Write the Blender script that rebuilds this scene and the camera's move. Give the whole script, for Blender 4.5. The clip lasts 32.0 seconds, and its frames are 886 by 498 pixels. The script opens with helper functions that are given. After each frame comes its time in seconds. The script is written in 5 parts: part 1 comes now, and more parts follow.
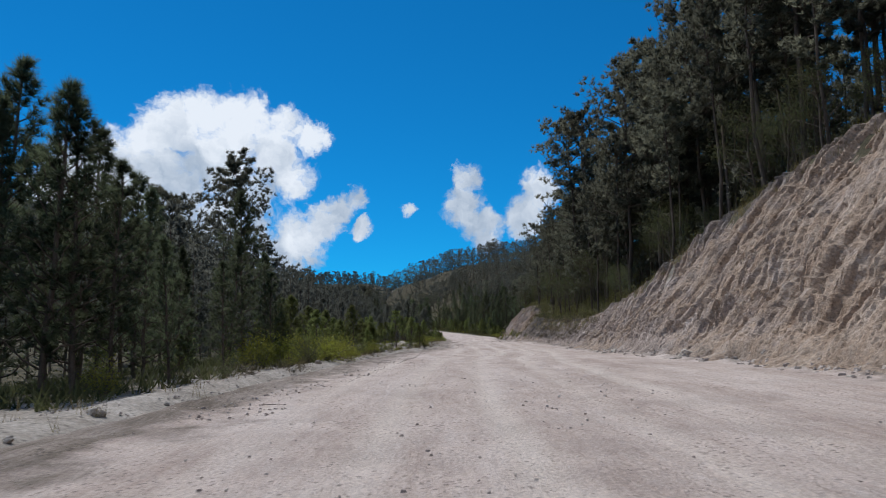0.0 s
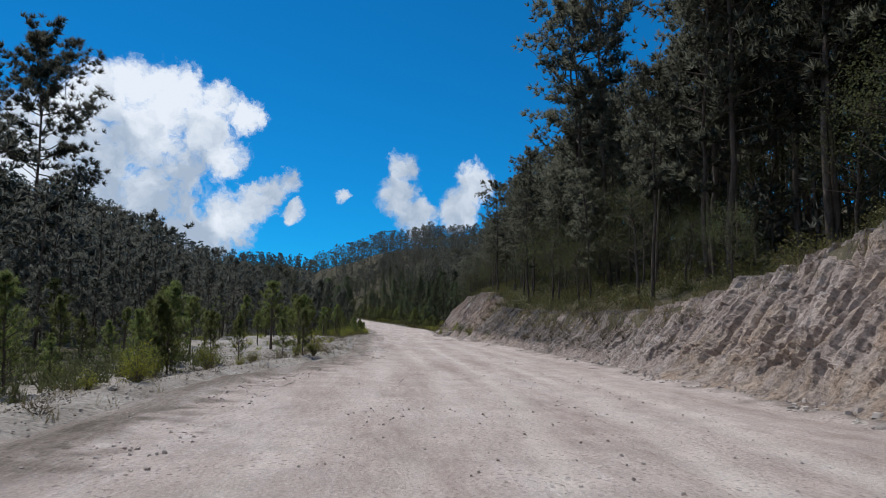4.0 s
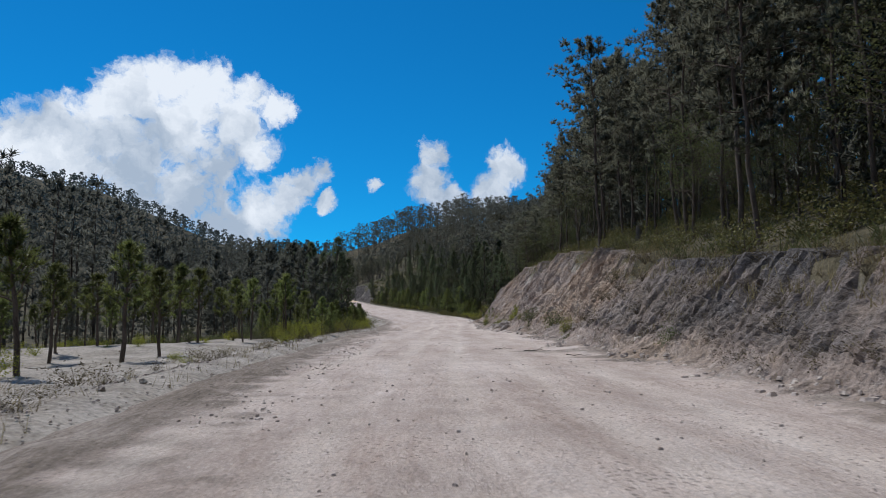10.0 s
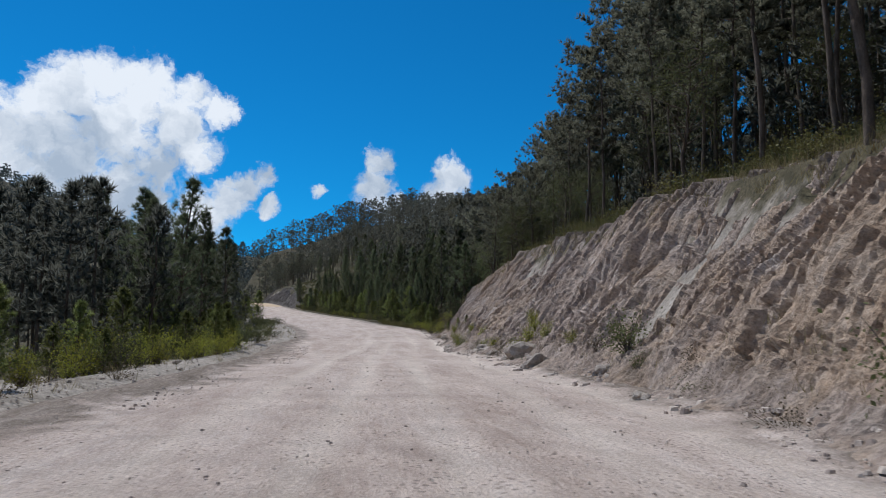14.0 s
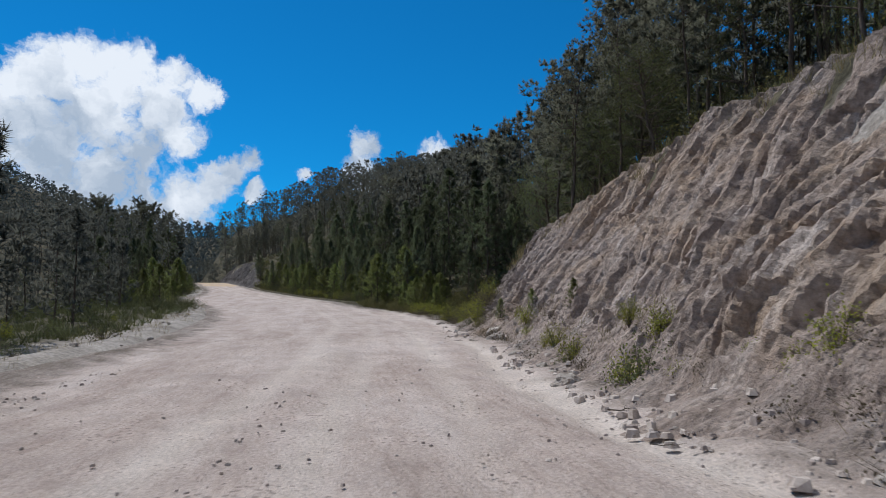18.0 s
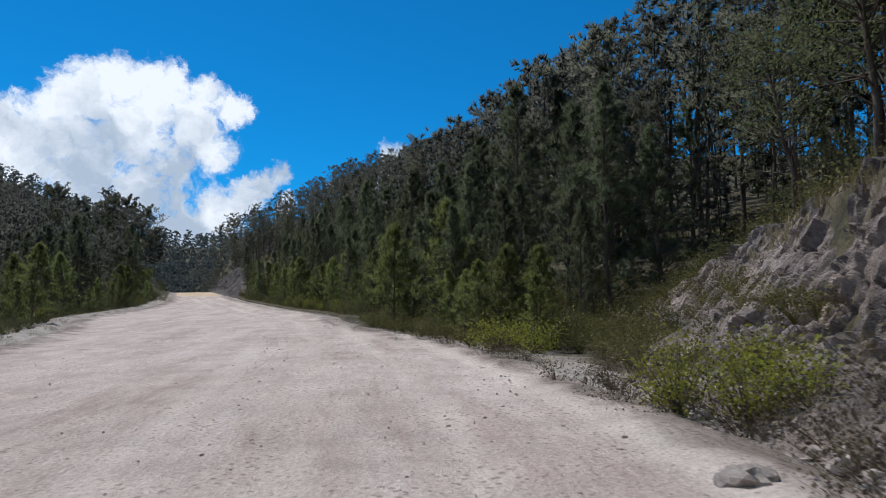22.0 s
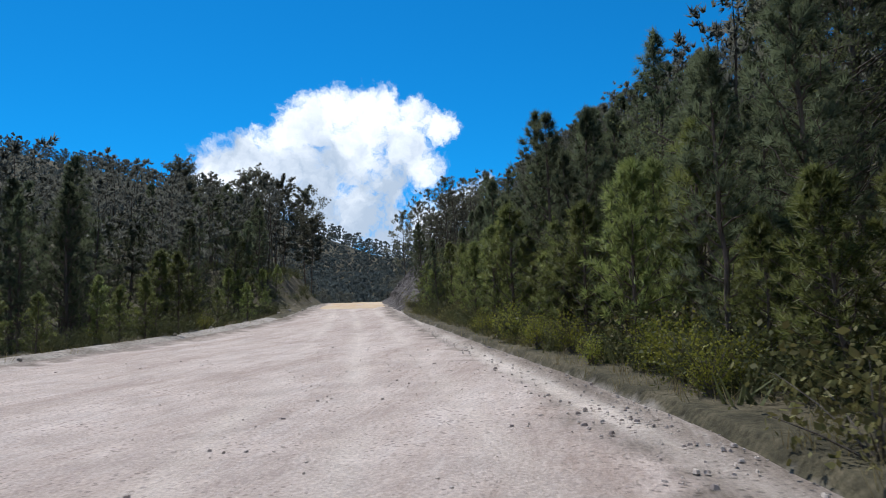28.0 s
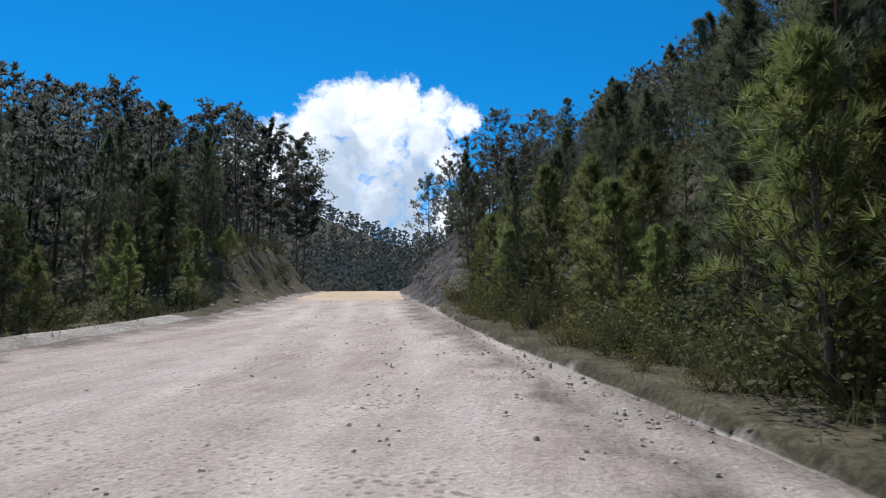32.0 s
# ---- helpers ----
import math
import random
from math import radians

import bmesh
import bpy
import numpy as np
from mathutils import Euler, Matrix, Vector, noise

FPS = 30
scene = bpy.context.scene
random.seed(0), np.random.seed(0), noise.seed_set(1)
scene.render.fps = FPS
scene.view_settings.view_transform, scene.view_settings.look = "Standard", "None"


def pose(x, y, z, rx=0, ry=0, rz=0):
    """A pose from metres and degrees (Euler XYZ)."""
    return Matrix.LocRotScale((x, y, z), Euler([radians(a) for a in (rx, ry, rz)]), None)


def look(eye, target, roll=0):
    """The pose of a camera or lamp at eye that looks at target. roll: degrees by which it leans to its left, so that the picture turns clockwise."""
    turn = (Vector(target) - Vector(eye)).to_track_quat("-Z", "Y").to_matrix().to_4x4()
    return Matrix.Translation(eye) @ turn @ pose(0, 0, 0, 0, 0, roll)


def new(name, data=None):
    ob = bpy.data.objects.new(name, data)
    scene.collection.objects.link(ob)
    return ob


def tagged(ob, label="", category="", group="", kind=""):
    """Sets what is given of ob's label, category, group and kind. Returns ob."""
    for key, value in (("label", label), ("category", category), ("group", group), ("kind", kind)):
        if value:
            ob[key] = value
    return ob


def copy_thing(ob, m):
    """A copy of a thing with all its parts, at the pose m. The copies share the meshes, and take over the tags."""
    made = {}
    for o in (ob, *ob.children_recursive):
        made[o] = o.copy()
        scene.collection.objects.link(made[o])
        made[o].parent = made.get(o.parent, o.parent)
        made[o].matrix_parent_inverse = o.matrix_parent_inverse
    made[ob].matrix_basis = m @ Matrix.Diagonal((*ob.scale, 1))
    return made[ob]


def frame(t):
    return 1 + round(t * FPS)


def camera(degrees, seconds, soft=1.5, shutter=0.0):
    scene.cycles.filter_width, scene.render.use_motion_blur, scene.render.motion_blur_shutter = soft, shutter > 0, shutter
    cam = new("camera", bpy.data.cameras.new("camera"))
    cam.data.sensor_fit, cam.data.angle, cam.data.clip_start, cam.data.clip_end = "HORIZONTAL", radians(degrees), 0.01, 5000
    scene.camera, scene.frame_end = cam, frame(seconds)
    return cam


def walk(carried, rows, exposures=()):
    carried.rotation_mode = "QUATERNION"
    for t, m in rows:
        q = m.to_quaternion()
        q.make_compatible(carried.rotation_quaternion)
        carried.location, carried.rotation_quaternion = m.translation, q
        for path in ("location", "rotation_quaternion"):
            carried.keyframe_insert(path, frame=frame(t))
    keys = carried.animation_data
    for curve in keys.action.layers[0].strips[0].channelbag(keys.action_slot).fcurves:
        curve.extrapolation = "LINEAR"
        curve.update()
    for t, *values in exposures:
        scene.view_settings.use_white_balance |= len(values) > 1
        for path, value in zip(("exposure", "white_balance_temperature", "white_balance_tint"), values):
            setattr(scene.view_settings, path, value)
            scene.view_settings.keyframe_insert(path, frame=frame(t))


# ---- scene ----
cam = camera(64.0, 32.0, soft=0.95, shutter=0.15)
PATH = [
    (0, (0.001, 0.000, 1.501), (0.112, 9.907, 2.855), -1.39),
    (0.5, (0.024, 4.359, 1.626), (0.332, 14.278, 2.860), -1.14),
    (1, (0.061, 8.692, 1.752), (0.621, 18.605, 2.940), -1.00),
    (1.5, (0.114, 12.983, 1.873), (0.828, 22.886, 3.065), -0.58),
    (2, (0.201, 17.229, 1.987), (0.997, 27.132, 3.128), -0.71),
    (2.5, (0.334, 21.392, 2.098), (1.196, 31.282, 3.294), -0.63),
    (3, (0.517, 25.640, 2.202), (1.447, 35.526, 3.383), -0.62),
    (3.5, (0.769, 29.781, 2.293), (1.771, 39.654, 3.525), 0.13),
    (4, (1.055, 33.921, 2.367), (2.121, 43.790, 3.579), 0.94),
    (4.5, (1.373, 37.977, 2.421), (2.574, 47.836, 3.582), 0.27),
    (6.5, (3.912, 50.466, 2.286), (5.245, 60.327, 3.277), 0.14),
    (7, (4.176, 54.270, 2.382), (5.451, 64.138, 3.385), 0.90),
    (7.5, (4.367, 58.403, 2.492), (5.470, 68.279, 3.608), 1.66),
    (8, (4.443, 62.168, 2.588), (5.344, 72.062, 3.726), 1.37),
    (8.5, (4.439, 65.840, 2.681), (5.111, 75.759, 3.762), 1.75),
    (9, (4.434, 69.015, 2.778), (5.013, 78.932, 3.928), -0.03),
    (9.5, (4.409, 72.758, 2.903), (4.956, 82.678, 4.043), 0.24),
    (10, (4.392, 76.963, 3.019), (4.999, 86.893, 4.036), -0.41),
    (10.5, (4.404, 81.487, 3.113), (5.012, 91.393, 4.344), -0.01),
    (11, (4.467, 86.076, 3.178), (5.106, 96.012, 4.112), 0.03),
    (11.5, (4.621, 90.258, 3.227), (5.331, 100.180, 4.249), -0.04),
    (12, (4.866, 94.356, 3.267), (5.811, 104.249, 4.377), -1.07),
    (12.5, (5.193, 98.454, 3.311), (6.387, 108.325, 4.381), -1.64),
    (13, (5.590, 102.240, 3.363), (6.955, 112.093, 4.382), -2.27),
    (13.5, (5.967, 106.288, 3.420), (7.441, 116.108, 4.600), 0.13),
    (15.5, (7.517, 123.344, 3.650), (8.750, 133.225, 4.570), 0.21),
    (16, (7.689, 127.590, 3.672), (8.884, 137.463, 4.717), 0.37),
    (16.5, (7.870, 131.919, 3.687), (9.092, 141.803, 4.598), 0.74),
    (17, (8.120, 136.244, 3.699), (9.463, 146.111, 4.613), 0.52),
    (17.5, (8.466, 140.487, 3.710), (9.909, 150.334, 4.690), 0.86),
    (18, (8.935, 144.601, 3.715), (10.511, 154.435, 4.613), -0.29),
    (18.5, (9.402, 148.799, 3.712), (11.138, 158.600, 4.677), -0.85),
    (19, (9.907, 152.941, 3.712), (11.755, 162.727, 4.621), -0.39),
    (19.5, (10.349, 156.742, 3.742), (12.164, 166.520, 4.786), 0.60),
    (20, (10.690, 160.634, 3.826), (12.381, 170.411, 5.075), 1.82),
    (20.5, (11.026, 164.482, 3.963), (12.548, 174.282, 5.242), 3.05),
    (21, (11.354, 167.971, 4.114), (12.794, 177.785, 5.388), 1.76),
    (21.5, (11.537, 171.967, 4.267), (12.881, 181.814, 5.379), 0.30),
    (22, (11.694, 175.827, 4.391), (12.850, 185.705, 5.432), -1.04),
    (22.5, (11.839, 179.370, 4.491), (12.685, 189.269, 5.628), 0.09),
    (23, (11.975, 182.787, 4.615), (12.568, 192.706, 5.735), 1.03),
    (23.5, (11.957, 186.624, 4.757), (12.136, 196.585, 5.625), 2.04),
    (24, (11.730, 190.456, 4.899), (11.529, 200.396, 5.980), 1.31),
    (24.5, (11.352, 194.300, 5.037), (10.903, 204.202, 6.363), 0.78),
    (25, (10.915, 198.241, 5.164), (10.207, 208.143, 6.374), -0.01),
    (25.5, (10.409, 202.016, 5.276), (9.445, 211.885, 6.565), -0.15),
    (27.5, (8.765, 214.244, 6.077), (7.092, 224.036, 7.228), -0.97),
    (28, (8.186, 217.070, 6.198), (6.463, 226.847, 7.398), -1.50),
    (28.5, (7.556, 220.046, 6.292), (5.755, 229.819, 7.403), -1.06),
    (29, (6.832, 223.107, 6.368), (4.954, 232.862, 7.511), -0.95),
    (29.5, (6.027, 226.173, 6.438), (4.105, 235.920, 7.574), -0.40),
    (30, (5.177, 229.117, 6.533), (3.231, 238.858, 7.686), 0.72),
    (30.5, (4.333, 231.986, 6.673), (2.398, 241.724, 7.864), 0.58),
    (31, (3.515, 234.815, 6.840), (1.554, 244.550, 8.016), 0.69),
    (31.5, (2.747, 237.687, 7.023), (0.752, 247.420, 8.159), 0.39),
    (32, (1.984, 240.291, 7.217), (-0.003, 250.030, 8.315), -0.06),
]
walk(cam, [(t, look(eye, target, roll)) for t, eye, target, roll in PATH], [(0, -0.15, 6050, 10), (17, -0.15, 6050, 10), (22, 0.0, 6050, 10), (28, 0.2, 6050, 10), (32, 0.2, 6050, 10)])

# ---- light ----
SUN_AZ, SUN_EL = radians(-38), radians(58)      # azimuth from +y towards +x
sun_way = Vector((math.sin(SUN_AZ) * math.cos(SUN_EL), math.cos(SUN_AZ) * math.cos(SUN_EL), math.sin(SUN_EL)))
sun_lamp = bpy.data.lights.new("sun", "SUN")
sun_lamp.energy, sun_lamp.angle, sun_lamp.color = 4.0, radians(0.53), (1.0, 0.96, 0.89)
sun = new("sun", sun_lamp)
sun.matrix_world = look(sun_way * 50, (0, 0, 0))

# Cloud puffs: azimuth from +y, elevation and radius, in degrees
PUFFS = [(-20.6, 16.8, 2.5), (-15.3, 18.0, 2.2), (-17.6, 15.1, 3.5), (-22.3, 13.8, 3.0), (-25.2, 11.9, 2.9),
         (-13.0, 16.0, 2.5), (-9.9, 16.3, 1.3), (-20.4, 11.2, 2.8), (-17.0, 9.8, 2.6), (-14.4, 8.1, 2.4),
         (-11.0, 8.6, 2.1), (-8.9, 10.2, 1.6), (-6.4, 12.0, 1.0), (-5.9, 9.6, 0.8), (2.6, 13.4, 1.1),
         (2.2, 11.2, 1.5), (3.9, 9.4, 1.6), (8.7, 12.2, 1.5), (7.3, 10.3, 1.5), (-28.6, 12.2, 2.2),
         (-26.0, 13.4, 2.4), (-19.5, 8.4, 2.8), (-1.9, 11.2, 0.5), (-12.0, 13.5, 2.0), (-14.5, 11.9, 2.2), (-7.6, 11.2, 1.1), (-10.0, 9.3, 1.5), (-12.5, 7.2, 2.2), (-18.2, 18.0, 2.0), (-21.5, 16.2, 2.2)]


def build_world():
    world = bpy.data.worlds.new("sky")
    scene.world = world
    world.use_nodes = True
    nt = world.node_tree
    nt.nodes.clear()

    def node(kind, **values):
        n = nt.nodes.new(kind)
        for key, value in values.items():
            if key == "operation":
                n.operation = value
        return n

    def link(a, b):
        nt.links.new(a, b)

    def calc(op, a, b=None, c=None):
        n = node("ShaderNodeMath", operation=op)
        for k, v in enumerate((a, b, c)):
            if v is None:
                continue
            if isinstance(v, (int, float)):
                n.inputs[k].default_value = v
            else:
                link(v, n.inputs[k])
        return n.outputs[0]

    sky = node("ShaderNodeTexSky")
    sky.sky_type, sky.sun_disc = "NISHITA", False
    sky.sun_elevation, sky.sun_rotation = SUN_EL, SUN_AZ
    sky.altitude, sky.air_density, sky.dust_density, sky.ozone_density = 1800, 1.0, 0.05, 4.0
    coord = node("ShaderNodeTexCoord").outputs["Generated"]

    def fractal(scale, detail, rough):
        n = node("ShaderNodeTexNoise")
        n.inputs["Scale"].default_value, n.inputs["Detail"].default_value, n.inputs["Roughness"].default_value = scale, detail, rough
        return n

    warp = fractal(11, 8, 0.66)
    link(coord, warp.inputs["Vector"])
    off = node("ShaderNodeVectorMath", operation="SUBTRACT")
    link(warp.outputs["Color"], off.inputs[0])
    off.inputs[1].default_value = (0.5, 0.5, 0.5)
    small = node("ShaderNodeVectorMath", operation="SCALE")
    link(off.outputs[0], small.inputs[0])
    small.inputs["Scale"].default_value = 0.075
    bent = node("ShaderNodeVectorMath", operation="ADD")
    link(coord, bent.inputs[0])
    link(small.outputs[0], bent.inputs[1])
    unit = node("ShaderNodeVectorMath", operation="NORMALIZE")
    link(bent.outputs[0], unit.inputs[0])
    body = None
    for az, el, r in PUFFS:
        az, el, r = radians(az), radians(el), radians(r)
        d = node("ShaderNodeVectorMath", operation="DOT_PRODUCT")
        link(unit.outputs[0], d.inputs[0])
        d.inputs[1].default_value = (math.sin(az) * math.cos(el), math.cos(az) * math.cos(el), math.sin(el))
        # 1 at the middle, 0 at the rim
        v = calc("MULTIPLY_ADD", d.outputs["Value"], 1 / (1 - math.cos(r * 1.25)), -math.cos(r * 1.25) / (1 - math.cos(r * 1.25)))
        body = v if body is None else calc("SMOOTH_MAX", body, v, 0.25)
    edge = fractal(30, 9, 0.66)
    link(unit.outputs[0], edge.inputs["Vector"])
    thick = calc("MULTIPLY_ADD", edge.outputs["Fac"], 3.0, -1.58)
    # unseen broken clouds like these, added behind and overhead as neutral fill light
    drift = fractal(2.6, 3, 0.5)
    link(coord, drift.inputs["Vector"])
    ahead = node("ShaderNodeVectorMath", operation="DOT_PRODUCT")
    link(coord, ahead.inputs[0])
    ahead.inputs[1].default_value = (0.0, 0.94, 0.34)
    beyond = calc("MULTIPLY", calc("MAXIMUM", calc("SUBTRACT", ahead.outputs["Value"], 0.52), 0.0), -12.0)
    fill_clouds = calc("ADD", calc("MULTIPLY_ADD", drift.outputs["Fac"], 9.0, -4.55), beyond)
    body = calc("MAXIMUM", body, calc("MINIMUM", fill_clouds, 1.0))
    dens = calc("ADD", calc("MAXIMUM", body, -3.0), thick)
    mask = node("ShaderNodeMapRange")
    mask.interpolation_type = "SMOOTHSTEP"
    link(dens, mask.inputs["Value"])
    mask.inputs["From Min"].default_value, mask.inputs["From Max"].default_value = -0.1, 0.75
    # light and grey parts within the clouds
    tone = fractal(11, 6, 0.55)
    link(unit.outputs[0], tone.inputs["Vector"])
    ramp = node("ShaderNodeValToRGB")
    level = node("ShaderNodeSeparateXYZ")
    link(coord, level.inputs[0])
    link(calc("ADD", tone.outputs["Fac"], calc("MULTIPLY_ADD", level.outputs["Z"], 1.3, -0.33)), ramp.inputs["Fac"])
    ramp.color_ramp.elements[0].position, ramp.color_ramp.elements[0].color = 0.34, (0.45, 0.53, 0.63, 1)
    ramp.color_ramp.elements[1].position, ramp.color_ramp.elements[1].color = 0.55, (0.92, 0.95, 0.98, 1)
    bright = node("ShaderNodeVectorMath", operation="SCALE")
    link(ramp.outputs["Color"], bright.inputs[0])
    bright.inputs["Scale"].default_value = 1 / SKY
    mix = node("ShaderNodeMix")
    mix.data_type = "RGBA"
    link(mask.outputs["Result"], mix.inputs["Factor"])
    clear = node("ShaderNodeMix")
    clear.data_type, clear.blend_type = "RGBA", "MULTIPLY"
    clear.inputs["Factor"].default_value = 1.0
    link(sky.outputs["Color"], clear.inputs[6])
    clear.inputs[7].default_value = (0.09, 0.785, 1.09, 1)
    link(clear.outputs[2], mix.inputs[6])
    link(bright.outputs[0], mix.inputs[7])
    back = node("ShaderNodeBackground")
    link(mix.outputs[2], back.inputs["Color"])
    back.inputs["Strength"].default_value = SKY
    link(back.outputs[0], node("ShaderNodeOutputWorld").inputs["Surface"])


SKY = 0.1
build_world()

# ---- materials ----
def material(name, colours, scale=3.0, rough=0.9, bump=0.0, bump_scale=30.0, detail=8.0, spread=(0.3, 0.7), per="", vary=0.0, soil=None, glow=0.0, stretch=(1, 1, 1), bump_far=0.05, topsoil=None, crack=0.0, speck=0.0, grit_depth=1.0):
    """A node material: colours blended by two scales of noise, with relief; per: 'object' or 'island' shifts its value;
    soil: colours of a second ground laid in by the mesh attribute 'soil'; glow: share of light let through (leaves)."""
    m = bpy.data.materials.new(name)
    m.use_nodes = True
    nt = m.node_tree
    bsdf = nt.nodes["Principled BSDF"]
    link = nt.links.new
    coord = nt.nodes.new("ShaderNodeTexCoord")
    mapping = nt.nodes.new("ShaderNodeMapping")
    mapping.inputs["Scale"].default_value = stretch
    link(coord.outputs["Object"], mapping.inputs["Vector"])

    def mottled(cols, k):
        big = nt.nodes.new("ShaderNodeTexNoise")
        big.inputs["Scale"].default_value, big.inputs["Detail"].default_value, big.inputs["Roughness"].default_value = k, detail, 0.62
        fine = nt.nodes.new("ShaderNodeTexNoise")
        fine.inputs["Scale"].default_value, fine.inputs["Detail"].default_value = k * 11, 5
        link(mapping.outputs[0], big.inputs["Vector"])
        link(mapping.outputs[0], fine.inputs["Vector"])
        add = nt.nodes.new("ShaderNodeMath")
        add.operation = "MULTIPLY_ADD"
        link(fine.outputs["Fac"], add.inputs[0])
        add.inputs[1].default_value = 0.45
        link(big.outputs["Fac"], add.inputs[2])
        less = nt.nodes.new("ShaderNodeMath")
        less.operation = "SUBTRACT"
        link(add.outputs[0], less.inputs[0])
        less.inputs[1].default_value = 0.225
        ramp = nt.nodes.new("ShaderNodeValToRGB")
        link(less.outputs[0], ramp.inputs["Fac"])
        els = ramp.color_ramp.elements
        n = len(cols)
        while len(els) < n:
            els.new(0.5)
        for i, c in enumerate(cols):
            els[i].position = spread[0] + (spread[1] - spread[0]) * i / max(1, n - 1)
            els[i].color = (*c, 1)
        return ramp.outputs["Color"]

    colour = mottled(colours, scale)
    if soil:
        second = mottled(soil, scale * 1.7)
        attr = nt.nodes.new("ShaderNodeAttribute")
        attr.attribute_name = "soil"
        edge = nt.nodes.new("ShaderNodeTexNoise")
        edge.inputs["Scale"].default_value, edge.inputs["Detail"].default_value = 1.1, 6
        link(coord.outputs["Object"], edge.inputs["Vector"])
        sharp = nt.nodes.new("ShaderNodeMath")
        sharp.operation = "MULTIPLY_ADD"
        link(edge.outputs["Fac"], sharp.inputs[0])
        sharp.inputs[1].default_value = 1.6
        link(attr.outputs["Fac"], sharp.inputs[2])
        cut = nt.nodes.new("ShaderNodeMapRange")
        link(sharp.outputs[0], cut.inputs["Value"])
        cut.inputs["From Min"].default_value, cut.inputs["From Max"].default_value = 1.1, 1.5
        mix = nt.nodes.new("ShaderNodeMix")
        mix.data_type = "RGBA"
        link(cut.outputs["Result"], mix.inputs["Factor"])
        link(colour, mix.inputs[6])
        link(second, mix.inputs[7])
        colour = mix.outputs[2]
    if topsoil:
        third = mottled(topsoil, scale * 2.3)
        attr = nt.nodes.new("ShaderNodeAttribute")
        attr.attribute_name = "topsoil"
        mix = nt.nodes.new("ShaderNodeMix")
        mix.data_type = "RGBA"
        link(attr.outputs["Fac"], mix.inputs["Factor"])
        link(colour, mix.inputs[6])
        link(third, mix.inputs[7])
        colour = mix.outputs[2]
    if per:
        if per == "object":
            chance = nt.nodes.new("ShaderNodeObjectInfo").outputs["Random"]
        else:
            chance = nt.nodes.new("ShaderNodeNewGeometry").outputs["Random Per Island"]
        hsv = nt.nodes.new("ShaderNodeHueSaturation")
        span = nt.nodes.new("ShaderNodeMapRange")
        link(chance, span.inputs["Value"])
        span.inputs["To Min"].default_value, span.inputs["To Max"].default_value = 1 - vary, 1 + vary
        link(span.outputs["Result"], hsv.inputs["Value"])
        hue = nt.nodes.new("ShaderNodeMapRange")
        link(chance, hue.inputs["Value"])
        hue.inputs["To Min"].default_value, hue.inputs["To Max"].default_value = 0.5 - vary * 0.03, 0.5 + vary * 0.03
        link(hue.outputs["Result"], hsv.inputs["Hue"])
        link(colour, hsv.inputs["Color"])
        colour = hsv.outputs["Color"]
    if speck:
        grit = nt.nodes.new("ShaderNodeTexNoise")
        grit.inputs["Scale"].default_value, grit.inputs["Detail"].default_value, grit.inputs["Roughness"].default_value = speck, 3, 0.7
        link(coord.outputs["Object"], grit.inputs["Vector"])
        patch = nt.nodes.new("ShaderNodeTexNoise")
        patch.inputs["Scale"].default_value, patch.inputs["Detail"].default_value = 0.9, 4
        link(coord.outputs["Object"], patch.inputs["Vector"])
        both = nt.nodes.new("ShaderNodeMath")
        both.operation = "MULTIPLY_ADD"
        link(patch.outputs["Fac"], both.inputs[0])
        both.inputs[1].default_value = 0.5
        link(grit.outputs["Fac"], both.inputs[2])
        tone = nt.nodes.new("ShaderNodeMapRange")
        link(both.outputs[0], tone.inputs["Value"])
        tone.inputs["From Min"].default_value, tone.inputs["From Max"].default_value = 0.58, 0.92
        tone.inputs["To Min"].default_value, tone.inputs["To Max"].default_value = 1 - 0.30 * grit_depth, 1 + 0.26 * grit_depth
        grain = nt.nodes.new("ShaderNodeHueSaturation")
        link(tone.outputs["Result"], grain.inputs["Value"])
        link(colour, grain.inputs["Color"])
        colour = grain.outputs["Color"]
        # scattered dark crumbs, in patches
        chip = nt.nodes.new("ShaderNodeTexVoronoi")
        chip.inputs["Scale"].default_value = speck * 0.42
        link(coord.outputs["Object"], chip.inputs["Vector"])
        dot = nt.nodes.new("ShaderNodeMath")
        dot.operation = "MULTIPLY_ADD"
        link(patch.outputs["Fac"], dot.inputs[0])
        dot.inputs[1].default_value = -0.9
        link(chip.outputs["Distance"], dot.inputs[2])
        dark = nt.nodes.new("ShaderNodeMapRange")
        link(dot.outputs[0], dark.inputs["Value"])
        dark.inputs["From Min"].default_value, dark.inputs["From Max"].default_value = -0.36, -0.22
        dark.inputs["To Min"].default_value, dark.inputs["To Max"].default_value = 0.58, 1.0
        crumbs = nt.nodes.new("ShaderNodeHueSaturation")
        link(dark.outputs["Result"], crumbs.inputs["Value"])
        link(colour, crumbs.inputs["Color"])
        colour = crumbs.outputs["Color"]
    link(colour, bsdf.inputs["Base Color"])
    bsdf.inputs["Roughness"].default_value = rough
    bsdf.inputs["Specular IOR Level"].default_value = 0.12
    if bump:
        relief = nt.nodes.new("ShaderNodeTexNoise")
        relief.inputs["Scale"].default_value, relief.inputs["Detail"].default_value, relief.inputs["Roughness"].default_value = bump_scale, 6, 0.65
        link(coord.outputs["Object"] if speck else mapping.outputs[0], relief.inputs["Vector"])
        b = nt.nodes.new("ShaderNodeBump")
        b.inputs["Strength"].default_value, b.inputs["Distance"].default_value = bump, bump_far
        link(relief.outputs["Fac"], b.inputs["Height"])
        normal = b.outputs[0]
